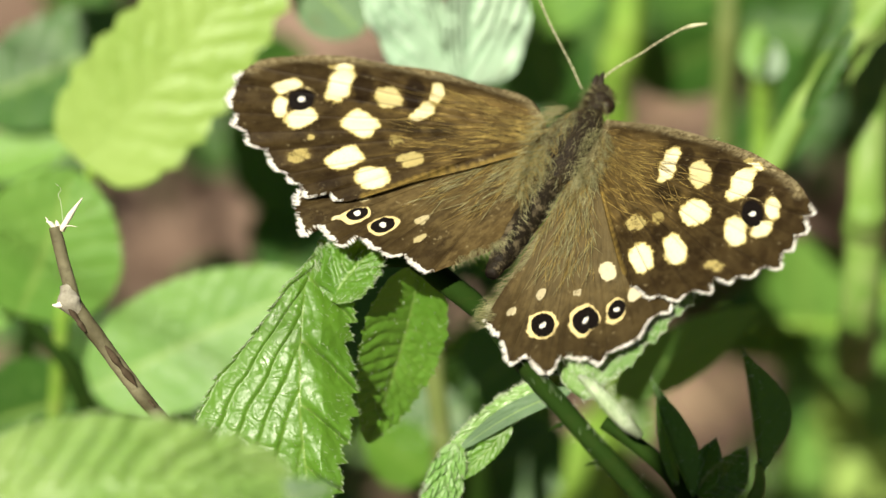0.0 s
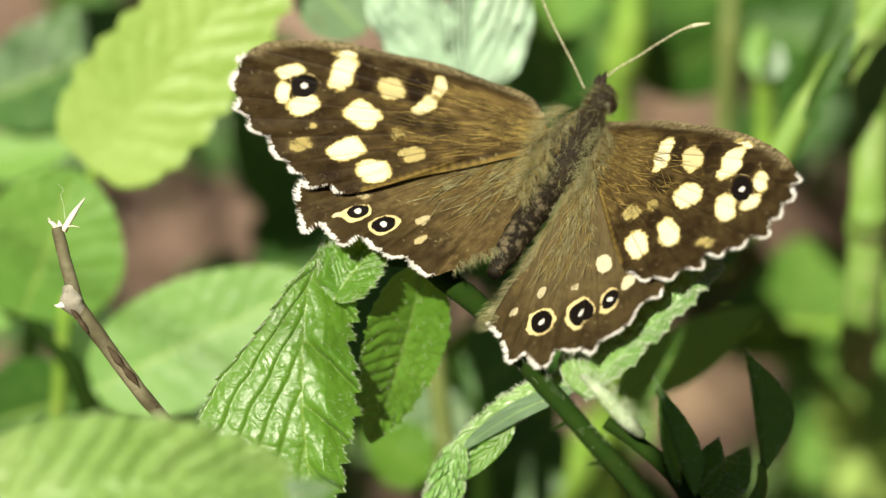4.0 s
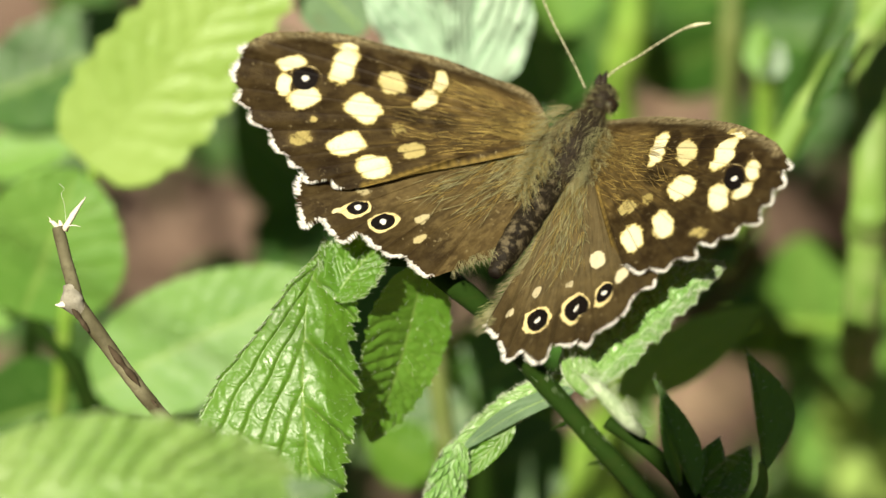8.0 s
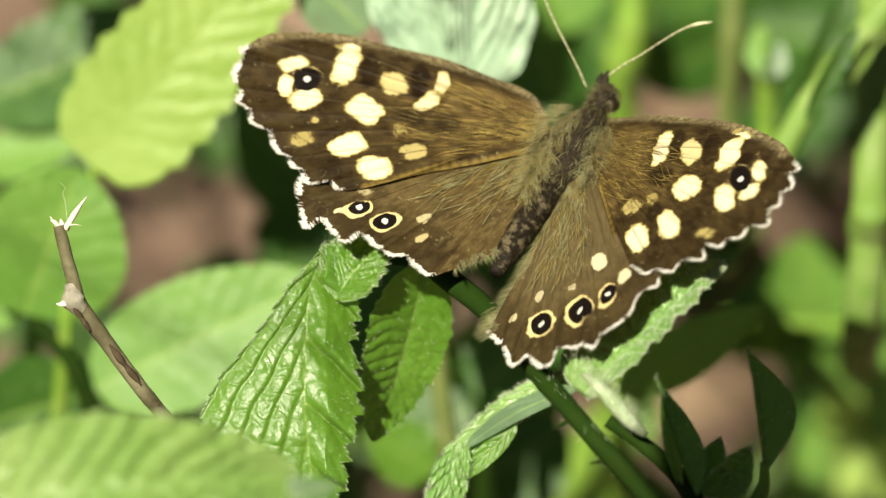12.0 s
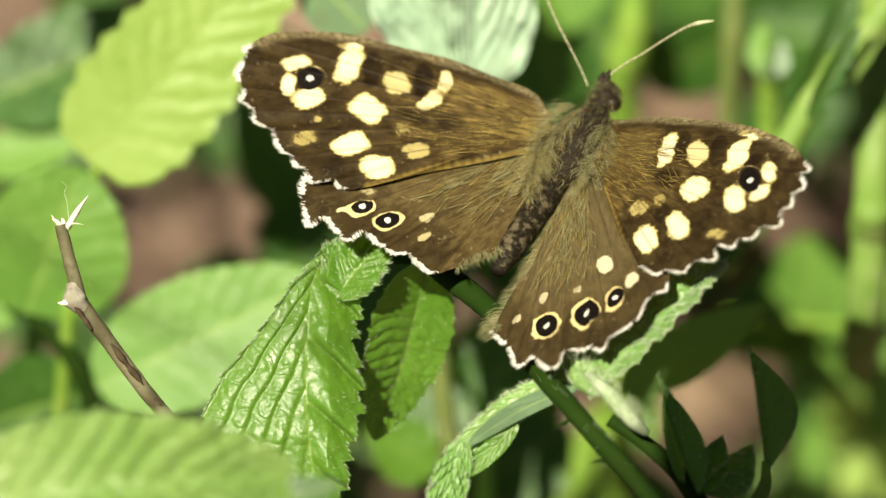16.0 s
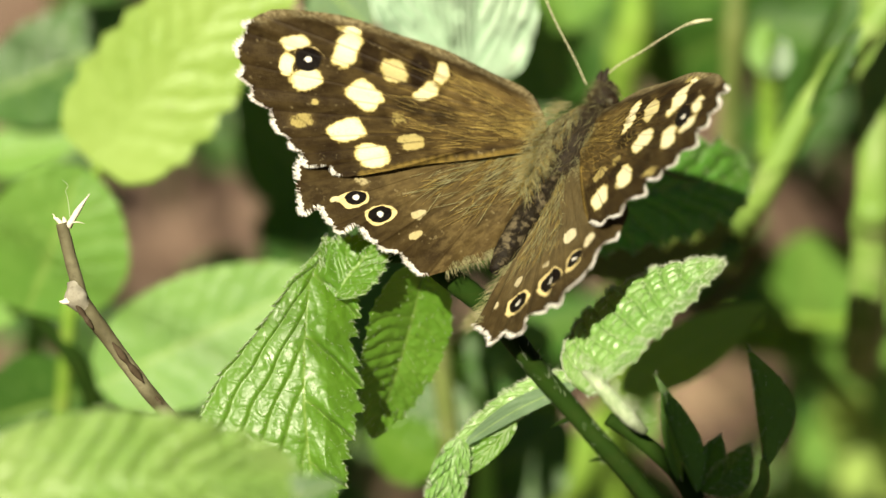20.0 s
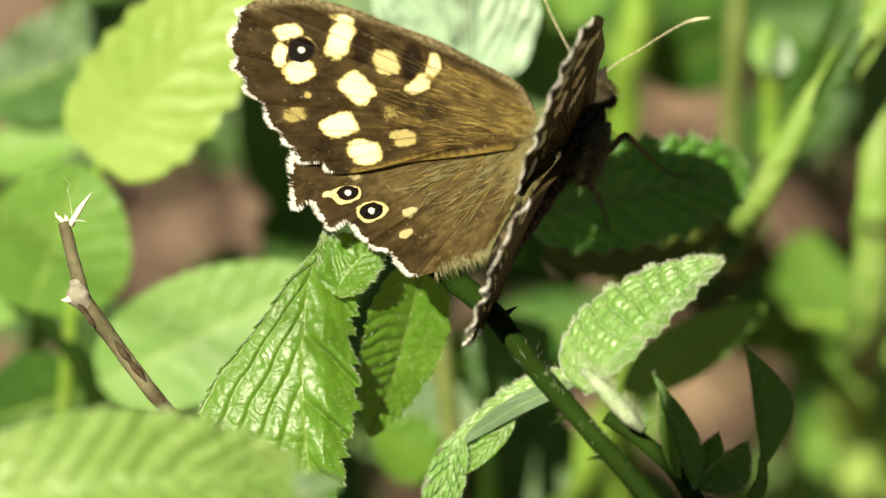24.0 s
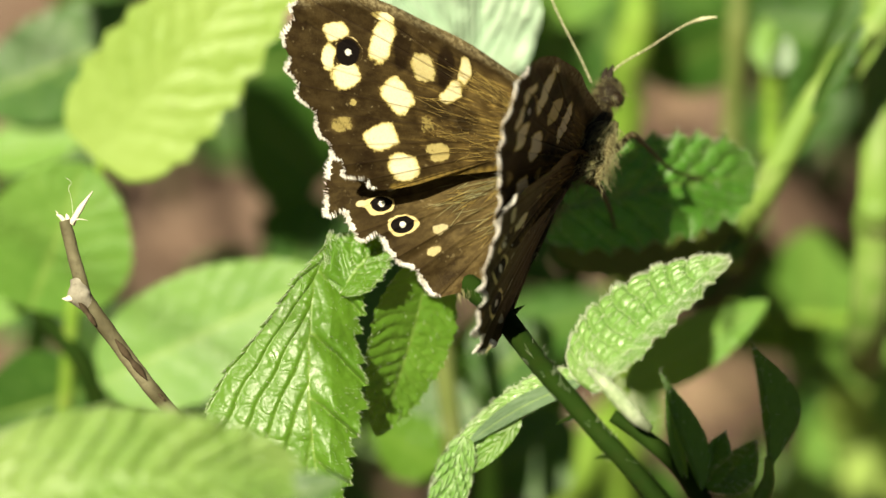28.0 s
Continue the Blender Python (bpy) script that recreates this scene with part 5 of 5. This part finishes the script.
def build_body():
    tho = [at(11.28, 10.14, 2.2), at(10.57, 9.09, 1.2), at(9.6, 7.53, 0), at(8.67, 5.72, -1.4), at(8.04, 4.67, -2.2)]
    tr = [0.0007, 0.00135, 0.0017, 0.0014, 0.0006]
    v, f, _ = lathe(tho, tr, 26, 20)
    part("thorax", mesh("thorax", v, f, CHITIN), butterfly, "dark thorax under olive fur")
    fuzz("thorax_fur", tho, tr, 900, HAIR_DARK, 0.0010, 0.95, 41, "dark brown fur")
    fuzz("thorax_fur", tho, tr, 170, HAIR_GREY, 0.0015, 0.9, 42, "olive grey fur")
    left = [at(9.6, 10.31, 0.5), at(8.04, 8.54, -0.6), at(7.0, 6.9, -2.0), at(6.2, 5.4, -3.6), at(5.4, 3.9, -5)]
    fuzz("wing_base_fur", left, [0.0006, 0.0010, 0.0006, 0.0002, 0.0001], 800, HAIR_GREY, 0.0015, 0.75, 45, "long olive hair over the wing roots")
    fuzz("wing_base_fur", left, [0.0006, 0.0010, 0.0006, 0.0002, 0.0001], 260, HAIR_GOLD, 0.0015, 0.6, 47)
    right = [at(11.95, 8.8, -0.2), at(11.62, 7.83, -1), at(11.2, 6.57, -2.2), at(10.86, 5.51, -3.2), at(10.52, 4.59, -4.2)]
    fuzz("wing_base_fur", right, [0.0004, 0.0006, 0.0006, 0.0005, 0.0003], 420, HAIR_GREY, 0.0014, 0.7, 46, "long olive hair over the wing roots")
    for pts in ([at(9.68, 9.98, 1.6), at(8.17, 8.29, 0.9), at(6.82, 5.93, -0.8), at(6.15, 4.67, -2)], [at(12.12, 8.88, 1.2), at(11.36, 7.11, -0.2), at(10.86, 5.18, -1.8), at(10.52, 4.25, -2.6)]):
        v, f, _ = lathe(pts, [0.0003, 0.0009, 0.0006, 0.0002], 20, 14)
        part("tegula", mesh("tegula", v, f, TEGULA), butterfly, "olive furred wing root")
    abd = [at(8.25, 5.01, -1.8), at(7.07, 3.41, -3.2), at(5.64, 1.39, -5), at(4.46, -0.46, -6.6), at(3.54, -1.98, -7.8)]
    v, f, al = lathe(abd, [0.0009, 0.00112, 0.0011, 0.00095, 0.0005], 64, 20)
    line = smooth_line([INTO @ p for p in abd], 64)
    for k in range(len(v)):
        seg = abs(math.sin(math.pi * al[k] * 8.0))
        c = line[k // 20]
        v[k] = c + (v[k] - c) * (0.90 + 0.12 * seg ** 0.4)
    me = mesh("abdomen", v, f, ABDOMEN)
    layer(me, "band", [max(0.0, 1 - abs(math.sin(math.pi * a * 8.0)) / 0.3) for a in al])
    part("abdomen", me, butterfly, "ringed brown abdomen")
    fuzz("abdomen_fur", abd, [0.0009, 0.0011, 0.0011, 0.0009, 0.0005], 80, HAIR_DARK, 0.0004, 0.9, 43)
    head = [at(11.2, 10.14, 2), at(11.62, 10.9, 2.7), at(11.87, 11.62, 3.3), at(12.04, 12.16, 3.6)]
    v, f, _ = lathe(head, [0.0006, 0.0009, 0.0008, 0.0003], 16, 16)
    part("head", mesh("head", v, f, CHITIN), butterfly, "dark hairy head")
    fuzz("head_fur", head, [0.0006, 0.00085, 0.00075, 0.0003], 300, HAIR_DARK, 0.0007, -0.4, 44)
    fuzz("head_fur", head, [0.0006, 0.00085, 0.00075, 0.0003], 130, HAIR_GREY, 0.0008, -0.3, 48, "pale hairs on the head")
    for c in (at(12.21, 10.65, 2.3), at(10.99, 11.07, 3.9)):
        c = INTO @ c
        bm = bmesh.new()
        bmesh.ops.create_uvsphere(bm, u_segments=18, v_segments=12, radius=0.00062, matrix=Matrix.Translation(c))
        me = bpy.data.meshes.new("eye")
        bm.to_mesh(me)
        bm.free()
        me.materials.append(EYE_BLACK)
        me.polygons.foreach_set("use_smooth", [True] * len(me.polygons))
        part("eye", me, butterfly, "black compound eye")
    for pts in ([at(11.7, 12.04, 3.2), at(11.79, 12.67, 3.2), at(12, 13.17, 3)], [at(11.28, 11.91, 3.3), at(11.32, 12.5, 3.3), at(11.53, 13.01, 3.1)]):
        v, f, _ = lathe(pts, [0.00030, 0.00025, 0.00008], 8, 8)
        part("palp", mesh("palp", v, f, CHITIN), butterfly, "short hairy palp")
    for pts in ([at(10.35, 11.91, 3.2), at(9.6, 13.6, 3.2), at(8.67, 15.41, 3.2), at(7.83, 17.09, 3.4), at(6.99, 19.19, 3.6), at(6.48, 20.88, 3.8), at(6.23, 21.93, 4)],
                [at(11.79, 12.63, 3.2), at(12.88, 13.47, 3), at(14.56, 14.44, 2.6), at(16.04, 15.41, 2.2), at(17.51, 16.25, 1.8), at(18.56, 16.63, 1.5), at(19.7, 16.79, 1.3)]):
        v, f, al = lathe(pts, [0.00007, 0.00006, 0.00006, 0.00006, 0.00007, 0.00016, 0.00005], 90, 8)
        me = mesh("antenna", v, f, ANTENNA)
        layer(me, "band", [1.0 if (a * 54) % 1.0 > 0.4 or a > 0.8 else 0.0 for a in al])
        part("antenna", me, butterfly, "thin banded antenna with a clubbed end")
    for pts in ([at(11.20, 6.10, 2.5), at(12.38, 7.11, 1.5), at(13.22, 7.96, 0.8), at(13.72, 7.87, 1), at(14.99, 6.61, 7), at(16.04, 5.60, 11.6), at(17.30, 5.01, 15.2), at(18.78, 4.84, 16.2)],
                [at(9.93, 4.67, 3), at(10.99, 4.04, 3.2), at(11.7, 2.57, 9), at(12.12, 0.88, 13.5)],
                [at(8.46, 7.62, 2), at(7.41, 7.28, 3), at(6.36, 5.93, 4), at(5.51, 4.67, 4.6)],
                [at(8.04, 5.93, 1.5), at(6.78, 5.09, 2.5), at(5.51, 3.41, 3.6), at(4.67, 1.94, 3.8)]):
        v, f, _ = lathe(pts, [0.00030, 0.00026, 0.00020, 0.00015, 0.00009], 30, 8)
        part("leg", mesh("leg", v, f, LEG), butterfly, "thin jointed leg")


build_body()


# ---- what moves ----
# sway of the bramble shoot, mm to the right and up
SWAY = [(0.0, 0.0, 0.0), (2.0, 0.03, 0.05), (3.5, 0.0, 0.05), (6.0, 0.02, 0.06), (9.0, 0.0, 0.03), (11.5, 0.06, 0.05), (12.5, -0.03, 0.03),
        (15.0, 0.03, 0.06), (15.5, -0.06, 0.05), (16.0, 0.03, 0.05), (17.0, 0.03, 0.05), (18.0, 0.12, 0.06), (18.5, -0.04, 0.05), (19.5, -0.12, 0.07),
        (20.0, -0.2, 0.06), (20.5, 0.02, 0.07), (21.5, -0.06, 0.06), (23.5, -0.14, 0.05), (24.0, -0.5, 0.07), (24.5, -0.57, 0.06), (25.0, -0.13, 0.08),
        (25.5, -0.02, 0.04), (26.0, -0.23, 0.04), (27.0, -0.18, 0.05), (27.5, -0.07, 0.06), (28.0, -0.07, 0.04)]
# each wing: seconds, raised, swept back (degrees), root moved right and up (mm), pitch (degrees)
FORE_LEFT_BEATS = [
    (0, -15, 0, -0, -0, 0), (0.5, -14.96, 0.04, -0.06, -0, -0.02), (1, -14.44, 0.01, -0.03, 0.01, 0.41), (1.5, -14.12, -0.09, 0.03, -0, 0.44),
    (2, -13.66, -0.74, 0.04, -0.06, 0.84), (2.5, -12.84, -0.4, -0.01, -0.01, 0.68), (3, -12.08, -0.84, 0.02, -0.08, 1.32),
    (3.5, -11.25, -0.5, -0.08, -0.03, 1.12), (5.5, -9.14, -0.85, -0.07, 0.01, 2.2), (6, -9.12, -0.78, -0.09, 0.08, 2.2),
    (6.5, -8.49, -0.58, -0.05, 0.08, 2.78), (7, -8.63, -0.82, -0.13, 0.04, 2.13), (7.5, -8.06, -0.87, -0.15, -0.04, 2.21),
    (8, -8.67, -0.91, -0.14, 0.08, 2.47), (8.5, -8.13, -0.45, -0.22, 0.07, 2.22), (9, -8.6, -0.83, -0.12, 0.08, 2.44),
    (9.5, -7.92, -0.8, -0.13, 0.01, 2.61), (10, -7.98, -1.03, -0.09, -0.05, 1.82), (10.5, -9.12, -0.74, -0.07, 0.04, 2.21),
    (11, -9.35, -0.98, -0.13, 0.03, 2.3), (11.5, -10.15, -0.95, 0.01, 0.05, 2.56), (12, -9.11, -1.27, -0.11, -0.03, 2.72),
    (12.5, -8.6, -0.75, -0.23, -0.05, 1.99), (14.5, -7.77, -0.63, -0.18, -0.03, 2.11), (15, -8.78, -1.37, -0.08, 0.06, 2.96),
    (15.5, -8.71, -0.87, -0.19, 0.05, 2.67), (16, -9.14, -1.34, -0.02, -0.06, 2.67), (16.5, -7.09, -0.71, -0.18, -0.12, 1.65),
    (17, -7.78, -0.83, -0.17, 0.09, 2.68), (17.5, -4.22, -0.71, -0.32, 0.09, 4.03), (18, -3.9, -1, -0.12, 0.21, 4.3),
    (18.5, -2.54, -1.8, -0.27, 0.11, 4.73), (19, -2.82, -1.42, -0.41, -0.21, 2.72), (19.5, -2.8, -1.74, -0.45, -0.13, 3.16),
    (20, -2.37, -1.79, -0.65, -0.23, 2.7), (20.5, -4.88, -2.24, -0.06, -0.23, 3.38), (21, -3.83, -2.1, -0.33, -0.18, 3.39),
    (21.5, -3.96, -1.55, -0.31, -0.11, 3.73), (23.5, 5.53, -1.17, -0.72, -0.11, 7.12), (24, 1.89, -0.3, -1.53, 0.03, 6.46),
    (24.5, 2.43, 0.52, -1.66, -0.05, 6.21), (25, 4.7, 0.49, -0.87, -0.13, 6.95), (25.5, 6.01, 0.48, -0.64, -0.1, 7.63),
    (26, 6.77, 0.63, -0.9, -0.09, 7.63), (26.5, 7.59, 0.89, -1.03, -0.15, 8.04), (27, 9.22, 0.96, -1.02, -0.23, 8.38),
    (27.5, 12.22, 1.62, -0.79, -0.21, 9.05), (27.7, 12.22, 1.62, -0.79, -0.21, 9.05), (27.8, 23.17, 8.45, -0.39, -0.5, 10.74),
    (28, 23.17, 8.45, -0.39, -1, 10.74),
]
HIND_LEFT_BEATS = [
    (0, -15.6, 0, -0, 0, 0), (0.5, -14.9, -0.07, -0.05, -0.13, -0.18), (1, -14.56, 0.59, -0.13, -0.01, 0.04), (1.5, -13.18, 1.62, -0.3, -0.02, -0.02),
    (2, -13.2, 1.69, -0.31, 0.03, -0.08), (2.5, -11.96, 1.71, -0.35, 0, 0.44), (3, -12.18, 0.57, -0.12, -0.2, 0.31),
    (3.5, -11.44, 0.75, -0.19, 0.06, 2.17), (5.5, -8.73, 0.7, -0.18, 0.04, 3.25), (6, -7.46, 1.2, -0.29, 0.09, 3.9),
    (6.5, -7.65, 0.89, -0.18, 0.1, 4.38), (7, -7.4, 0.58, -0.23, -0.02, 3.93), (7.5, -6.44, 1.16, -0.32, 0.03, 4.31),
    (8, -7.38, 0.56, -0.23, -0.01, 4.09), (8.5, -6.84, 1.17, -0.39, -0.01, 3.63), (9, -6.99, 0.53, -0.2, -0.04, 4.26),
    (9.5, -6.12, 0.94, -0.27, -0.04, 4.19), (10, -6.47, 1.16, -0.25, 0.05, 4.14), (10.5, -7.93, 0.63, -0.19, -0.02, 3.67),
    (11, -8.45, 0.5, -0.25, -0.09, 2.96), (11.5, -9, 0.64, -0.11, -0.01, 3.3), (12, -8.26, 0.53, -0.21, -0.07, 3.09),
    (12.5, -7.69, 1.13, -0.43, -0.02, 3.19), (14.5, -6.34, 1.58, -0.44, -0.01, 3.37), (15, -6.63, 0.99, -0.2, 0.12, 4.6),
    (15.5, -7.49, 0.82, -0.36, -0.14, 2.57), (16, -9.37, -0.16, -0.03, -0.22, 2.03), (16.5, -6.08, 1.21, -0.36, -0.05, 3.7),
    (17, -6.07, 0.53, -0.21, -0, 4.7), (17.5, -1.18, 1.18, -0.36, -0.01, 6.93), (18, -0.03, 0.63, -0.06, -0, 8.52),
    (18.5, 1.6, -0.35, -0.16, -0.2, 9.6), (19, 0.12, 0.5, -0.5, -0.38, 5.64), (19.5, 1.05, 0.14, -0.51, -0.35, 6.83),
    (20, 0.58, 0.4, -0.7, -0.29, 6.35), (20.5, -2.24, 0.3, -0.22, -0.31, 5.22), (21, -0.95, 0.11, -0.44, -0.37, 5.41),
    (21.5, -0.33, 0.64, -0.38, -0.21, 6.83), (23.5, 7.74, -0.94, -0.27, -0.49, 13.18), (24, 5.67, 1.23, -1.43, -0.09, 10.81),
    (24.5, 5.12, 0.67, -1.47, -0.25, 10.48), (25, 7.5, 0.14, -0.59, -0.47, 11.61), (25.5, 9.25, -0.1, -0.32, -0.53, 12.69),
    (26, 10.03, -0.65, -0.5, -0.66, 13.34), (26.5, 10.26, -0.84, -0.6, -0.74, 13.56), (27, 10.7, -1.91, -0.38, -0.91, 14.72),
    (27.5, 13.11, -2.93, -0.02, -1.24, 15.81), (27.7, 13.11, -2.93, -0.02, -1.24, 15.81), (27.8, 13.1, -0.5, 1.3, -1.5, 16.6),
    (28, 13.1, -0.5, 1.3, -2, 16.6),
]
FORE_RIGHT_BEATS = [
    (0, 40.9, -0.2, -0.02, -0.05, 0.1), (0.5, 42.17, -0.1, 0.03, 0.02, 0.05), (1, 42.32, -1.71, -0.09, -0.23, -0.89),
    (1.5, 42.58, -0.79, 0.27, -0.11, -0.02), (2, 43.39, -0.88, 0.27, -0, -0.25), (2.5, 44.27, -1.56, 0.03, -0.11, -0.35),
    (3, 44.19, -1.86, -0.06, -0.09, -0.01), (3.5, 46.82, -1.48, -0.15, -0.14, -0.5), (5.5, 49.56, -1.93, -0.3, -0.2, -1.18),
    (6, 49.39, -2.66, -0.47, -0.27, -1.61), (6.5, 49.29, -3.18, -0.62, -0.32, -1.22), (7, 50.87, -1.74, -0.37, -0.05, -0.47),
    (7.5, 50.68, -1.67, -0.32, -0.09, -0.57), (8, 51.29, -1.96, -0.41, -0.12, -0.71), (8.5, 51.42, -2.28, -0.56, -0.07, -0.81),
    (9, 50.5, -2.78, -0.57, -0.23, -1), (9.5, 51.09, -2.15, -0.32, -0.19, -1.42), (10, 51.26, -2.17, -0.31, -0.12, -0.84),
    (10.5, 50.22, -2.19, -0.28, -0.12, -0.44), (11, 49.82, -3.44, -0.62, -0.36, -1.16), (11.5, 48.74, -2.97, -0.34, -0.22, -0.03),
    (12, 50.02, -2.5, -0.4, -0.04, -0.26), (12.5, 50.09, -2.57, -0.59, 0.03, -0.42), (14.5, 50.35, -3.08, -0.58, 0.03, -0.69),
    (15, 52.11, -3.66, -0.52, -0.08, -0.67), (15.5, 50.54, -2.93, -0.44, -0.01, -0.32), (16, 48.65, -3.99, -0.34, -0.25, -0.13),
    (16.5, 52.08, -3.43, -0.41, -0.14, -0.77), (17, 54.58, -4.01, -0.48, -0.19, -1.11), (17.5, 60.95, -3.02, -0.86, 0.32, 0.18),
    (18, 61.91, -1.59, -0.25, 0.54, -0.57), (18.5, 63.63, 1.01, -0.09, 0.88, -1.14), (19, 66.13, -1.44, -0.41, 0.62, -1.93),
    (19.5, 66.97, -1.62, -0.62, 0.55, -2.25), (20, 68.32, -3.51, -1.12, 0.32, -2.92), (20.5, 61.13, 0.76, -0.3, 1.14, 2.43),
    (21, 63.83, 1.32, -0.39, 1.18, 1.36), (21.5, 64.63, 0.14, -0.55, 1.26, 1.46), (23.5, 82.87, -3.43, -1.58, 0.44, -3.39),
    (24, 94.83, -2.91, -1.94, 0.32, -4.61), (24.5, 93.8, -0.51, -2, 0.36, -5.08), (25, 89.16, -0.61, -1.71, 0.34, -3.75),
    (25.5, 88.65, -0.88, -1.71, 0.37, -3.85), (26, 89.94, -0.34, -1.77, 0.35, -4.05), (26.5, 91.55, 0.35, -1.82, 0.33, -4.06),
    (27, 92.06, 0.25, -1.82, 0.33, -4.07), (27.5, 91.2, 0.16, -1.85, 0.37, -4.39), (27.7, 91.2, 0.16, -1.85, 0.37, -4.39),
    (27.8, 108.9, 6.65, -0.8, -0.54, -1.5), (28, 108.9, 6.65, -0.8, -1.04, -1.5),
]
HIND_RIGHT_BEATS = [
    (0, 40.57, -0.41, -0.02, -0.05, 0.1), (0.5, 41.87, -0.33, -0.1, -0.07, 0.11), (1, 42.42, -1.29, -0.21, -0.35, -0.73),
    (1.5, 42.68, -0.57, 0.03, -0.26, 0.01), (2, 44.45, 0.4, 0.34, -0.09, 0.18), (2.5, 46.85, 0.64, 0.37, -0.1, 0.39),
    (3, 45.96, -0.01, 0.14, -0.09, 0.46), (3.5, 47.24, 0.65, 0.21, -0.02, -0.07), (5.5, 49.81, -0.78, -0.2, -0.21, -0.87),
    (6, 49.65, -1.09, -0.32, -0.3, -1.13), (6.5, 49.5, -1.45, -0.41, -0.28, -0.86), (7, 50.88, -0.11, -0.17, 0.06, -0.3),
    (7.5, 51.57, -0.46, -0.24, -0.11, -0.27), (8, 51.56, -1.44, -0.56, -0.27, -0.57), (8.5, 52.17, -2.01, -0.77, -0.33, -0.5),
    (9, 52.55, -2.79, -0.84, -0.57, -0.57), (9.5, 52.02, -2.81, -0.77, -0.65, -1.06), (10, 52.88, -2.31, -0.65, -0.47, -0.58),
    (10.5, 52.07, -1.79, -0.54, -0.46, -0.01), (11, 52.41, -2.99, -0.84, -0.72, -0.5), (11.5, 51.37, -3.94, -0.99, -0.84, 0.31),
    (12, 52.41, -3.24, -0.96, -0.64, 0.25), (12.5, 52.35, -4.07, -1.38, -0.72, -0), (14.5, 52.35, -4.19, -1.31, -0.7, -0.22),
    (15, 53.48, -3.11, -0.88, -0.49, -0.3), (15.5, 51.88, -2.74, -0.92, -0.5, 0.06), (16, 49.87, -4.06, -0.99, -0.84, 0.2),
    (16.5, 53.27, -4.6, -1.25, -0.93, -0.45), (17, 55.65, -5.34, -1.33, -1.03, -0.81), (17.5, 60.84, -4.23, -1.51, -0.42, 0.38),
    (18, 61.82, -3.73, -1.13, -0.5, -0.25), (18.5, 63.18, -1.87, -1.13, -0.33, -0.87), (19, 64.47, -3.94, -1.46, -0.54, -1.86),
    (19.5, 65.17, -4.46, -1.76, -0.69, -2.29), (20, 65.62, -6.76, -2.39, -1.02, -3.09), (20.5, 59.7, -2.83, -1.61, -0.01, 1.74),
    (21, 62.3, -2.29, -1.64, 0.04, 0.68), (21.5, 63.44, -3.66, -1.9, -0.06, 0.85), (23.5, 83.04, 1.6, -1.66, 0.26, -2.25),
    (24, 93.39, 0.44, -1.94, 0.23, -3.1), (24.5, 93.25, -1.55, -2.01, 0.26, -3.94), (25, 89.51, 0.55, -1.74, 0.23, -2.98),
    (25.5, 88.99, -0.45, -1.74, 0.26, -2.87), (26, 90.26, 0.85, -1.8, 0.23, -2.86), (26.5, 91.68, 1.44, -1.85, 0.22, -2.98),
    (27, 92, 1.53, -1.85, 0.22, -3.11), (27.5, 90.78, 1.26, -1.86, 0.27, -2.84), (27.7, 90.78, 1.26, -1.86, 0.27, -2.84),
    (27.8, 103, -2.5, -1.6, -0.5, -2), (28, 103, -2.5, -1.6, -1, -2),
]


def wing_pose(hinge, sign, raised, swept, right, up, pitch):
    shift = BASIS.inverted() @ ((RIGHT * right + UP * up) * MM)
    return Matrix.Translation(hinge + shift) @ Matrix.Rotation(radians(-sign * raised), 4, "Y") @ Matrix.Rotation(radians(pitch), 4, "X") @ Matrix.Rotation(radians(-sign * swept), 4, "Z")


def swayed(t):
    for (a, x0, y0), (b, x1, y1) in zip(SWAY, SWAY[1:]):
        if a <= t <= b:
            f = (t - a) / (b - a)
            return x0 + (x1 - x0) * f, y0 + (y1 - y0) * f
    return SWAY[-1][1:]


def motions():
    walk(shoot, [(t, Matrix.Translation(SHOOT_BASE + (RIGHT * x + UP * y) * MM)) for t, x, y in SWAY])
    walk(butterfly, [(t, Matrix.Translation((RIGHT * x + UP * y) * MM) @ REST) for t, x, y in SWAY])
    for rows, hinge, sign, ob in ((FORE_LEFT_BEATS, HINGE_LEFT, -1, fore_left), (HIND_LEFT_BEATS, HINGE_LEFT, -1, hind_left),
                                  (FORE_RIGHT_BEATS, HINGE_RIGHT, 1, fore_right), (HIND_RIGHT_BEATS, HINGE_RIGHT, 1, hind_right)):
        keys = []
        for t, raised, swept, right, up, pitch in rows:
            x, y = swayed(t)
            keys.append((t, wing_pose(hinge, sign, raised, swept, right - x, up - y, pitch)))
        walk(ob, keys)


motions()
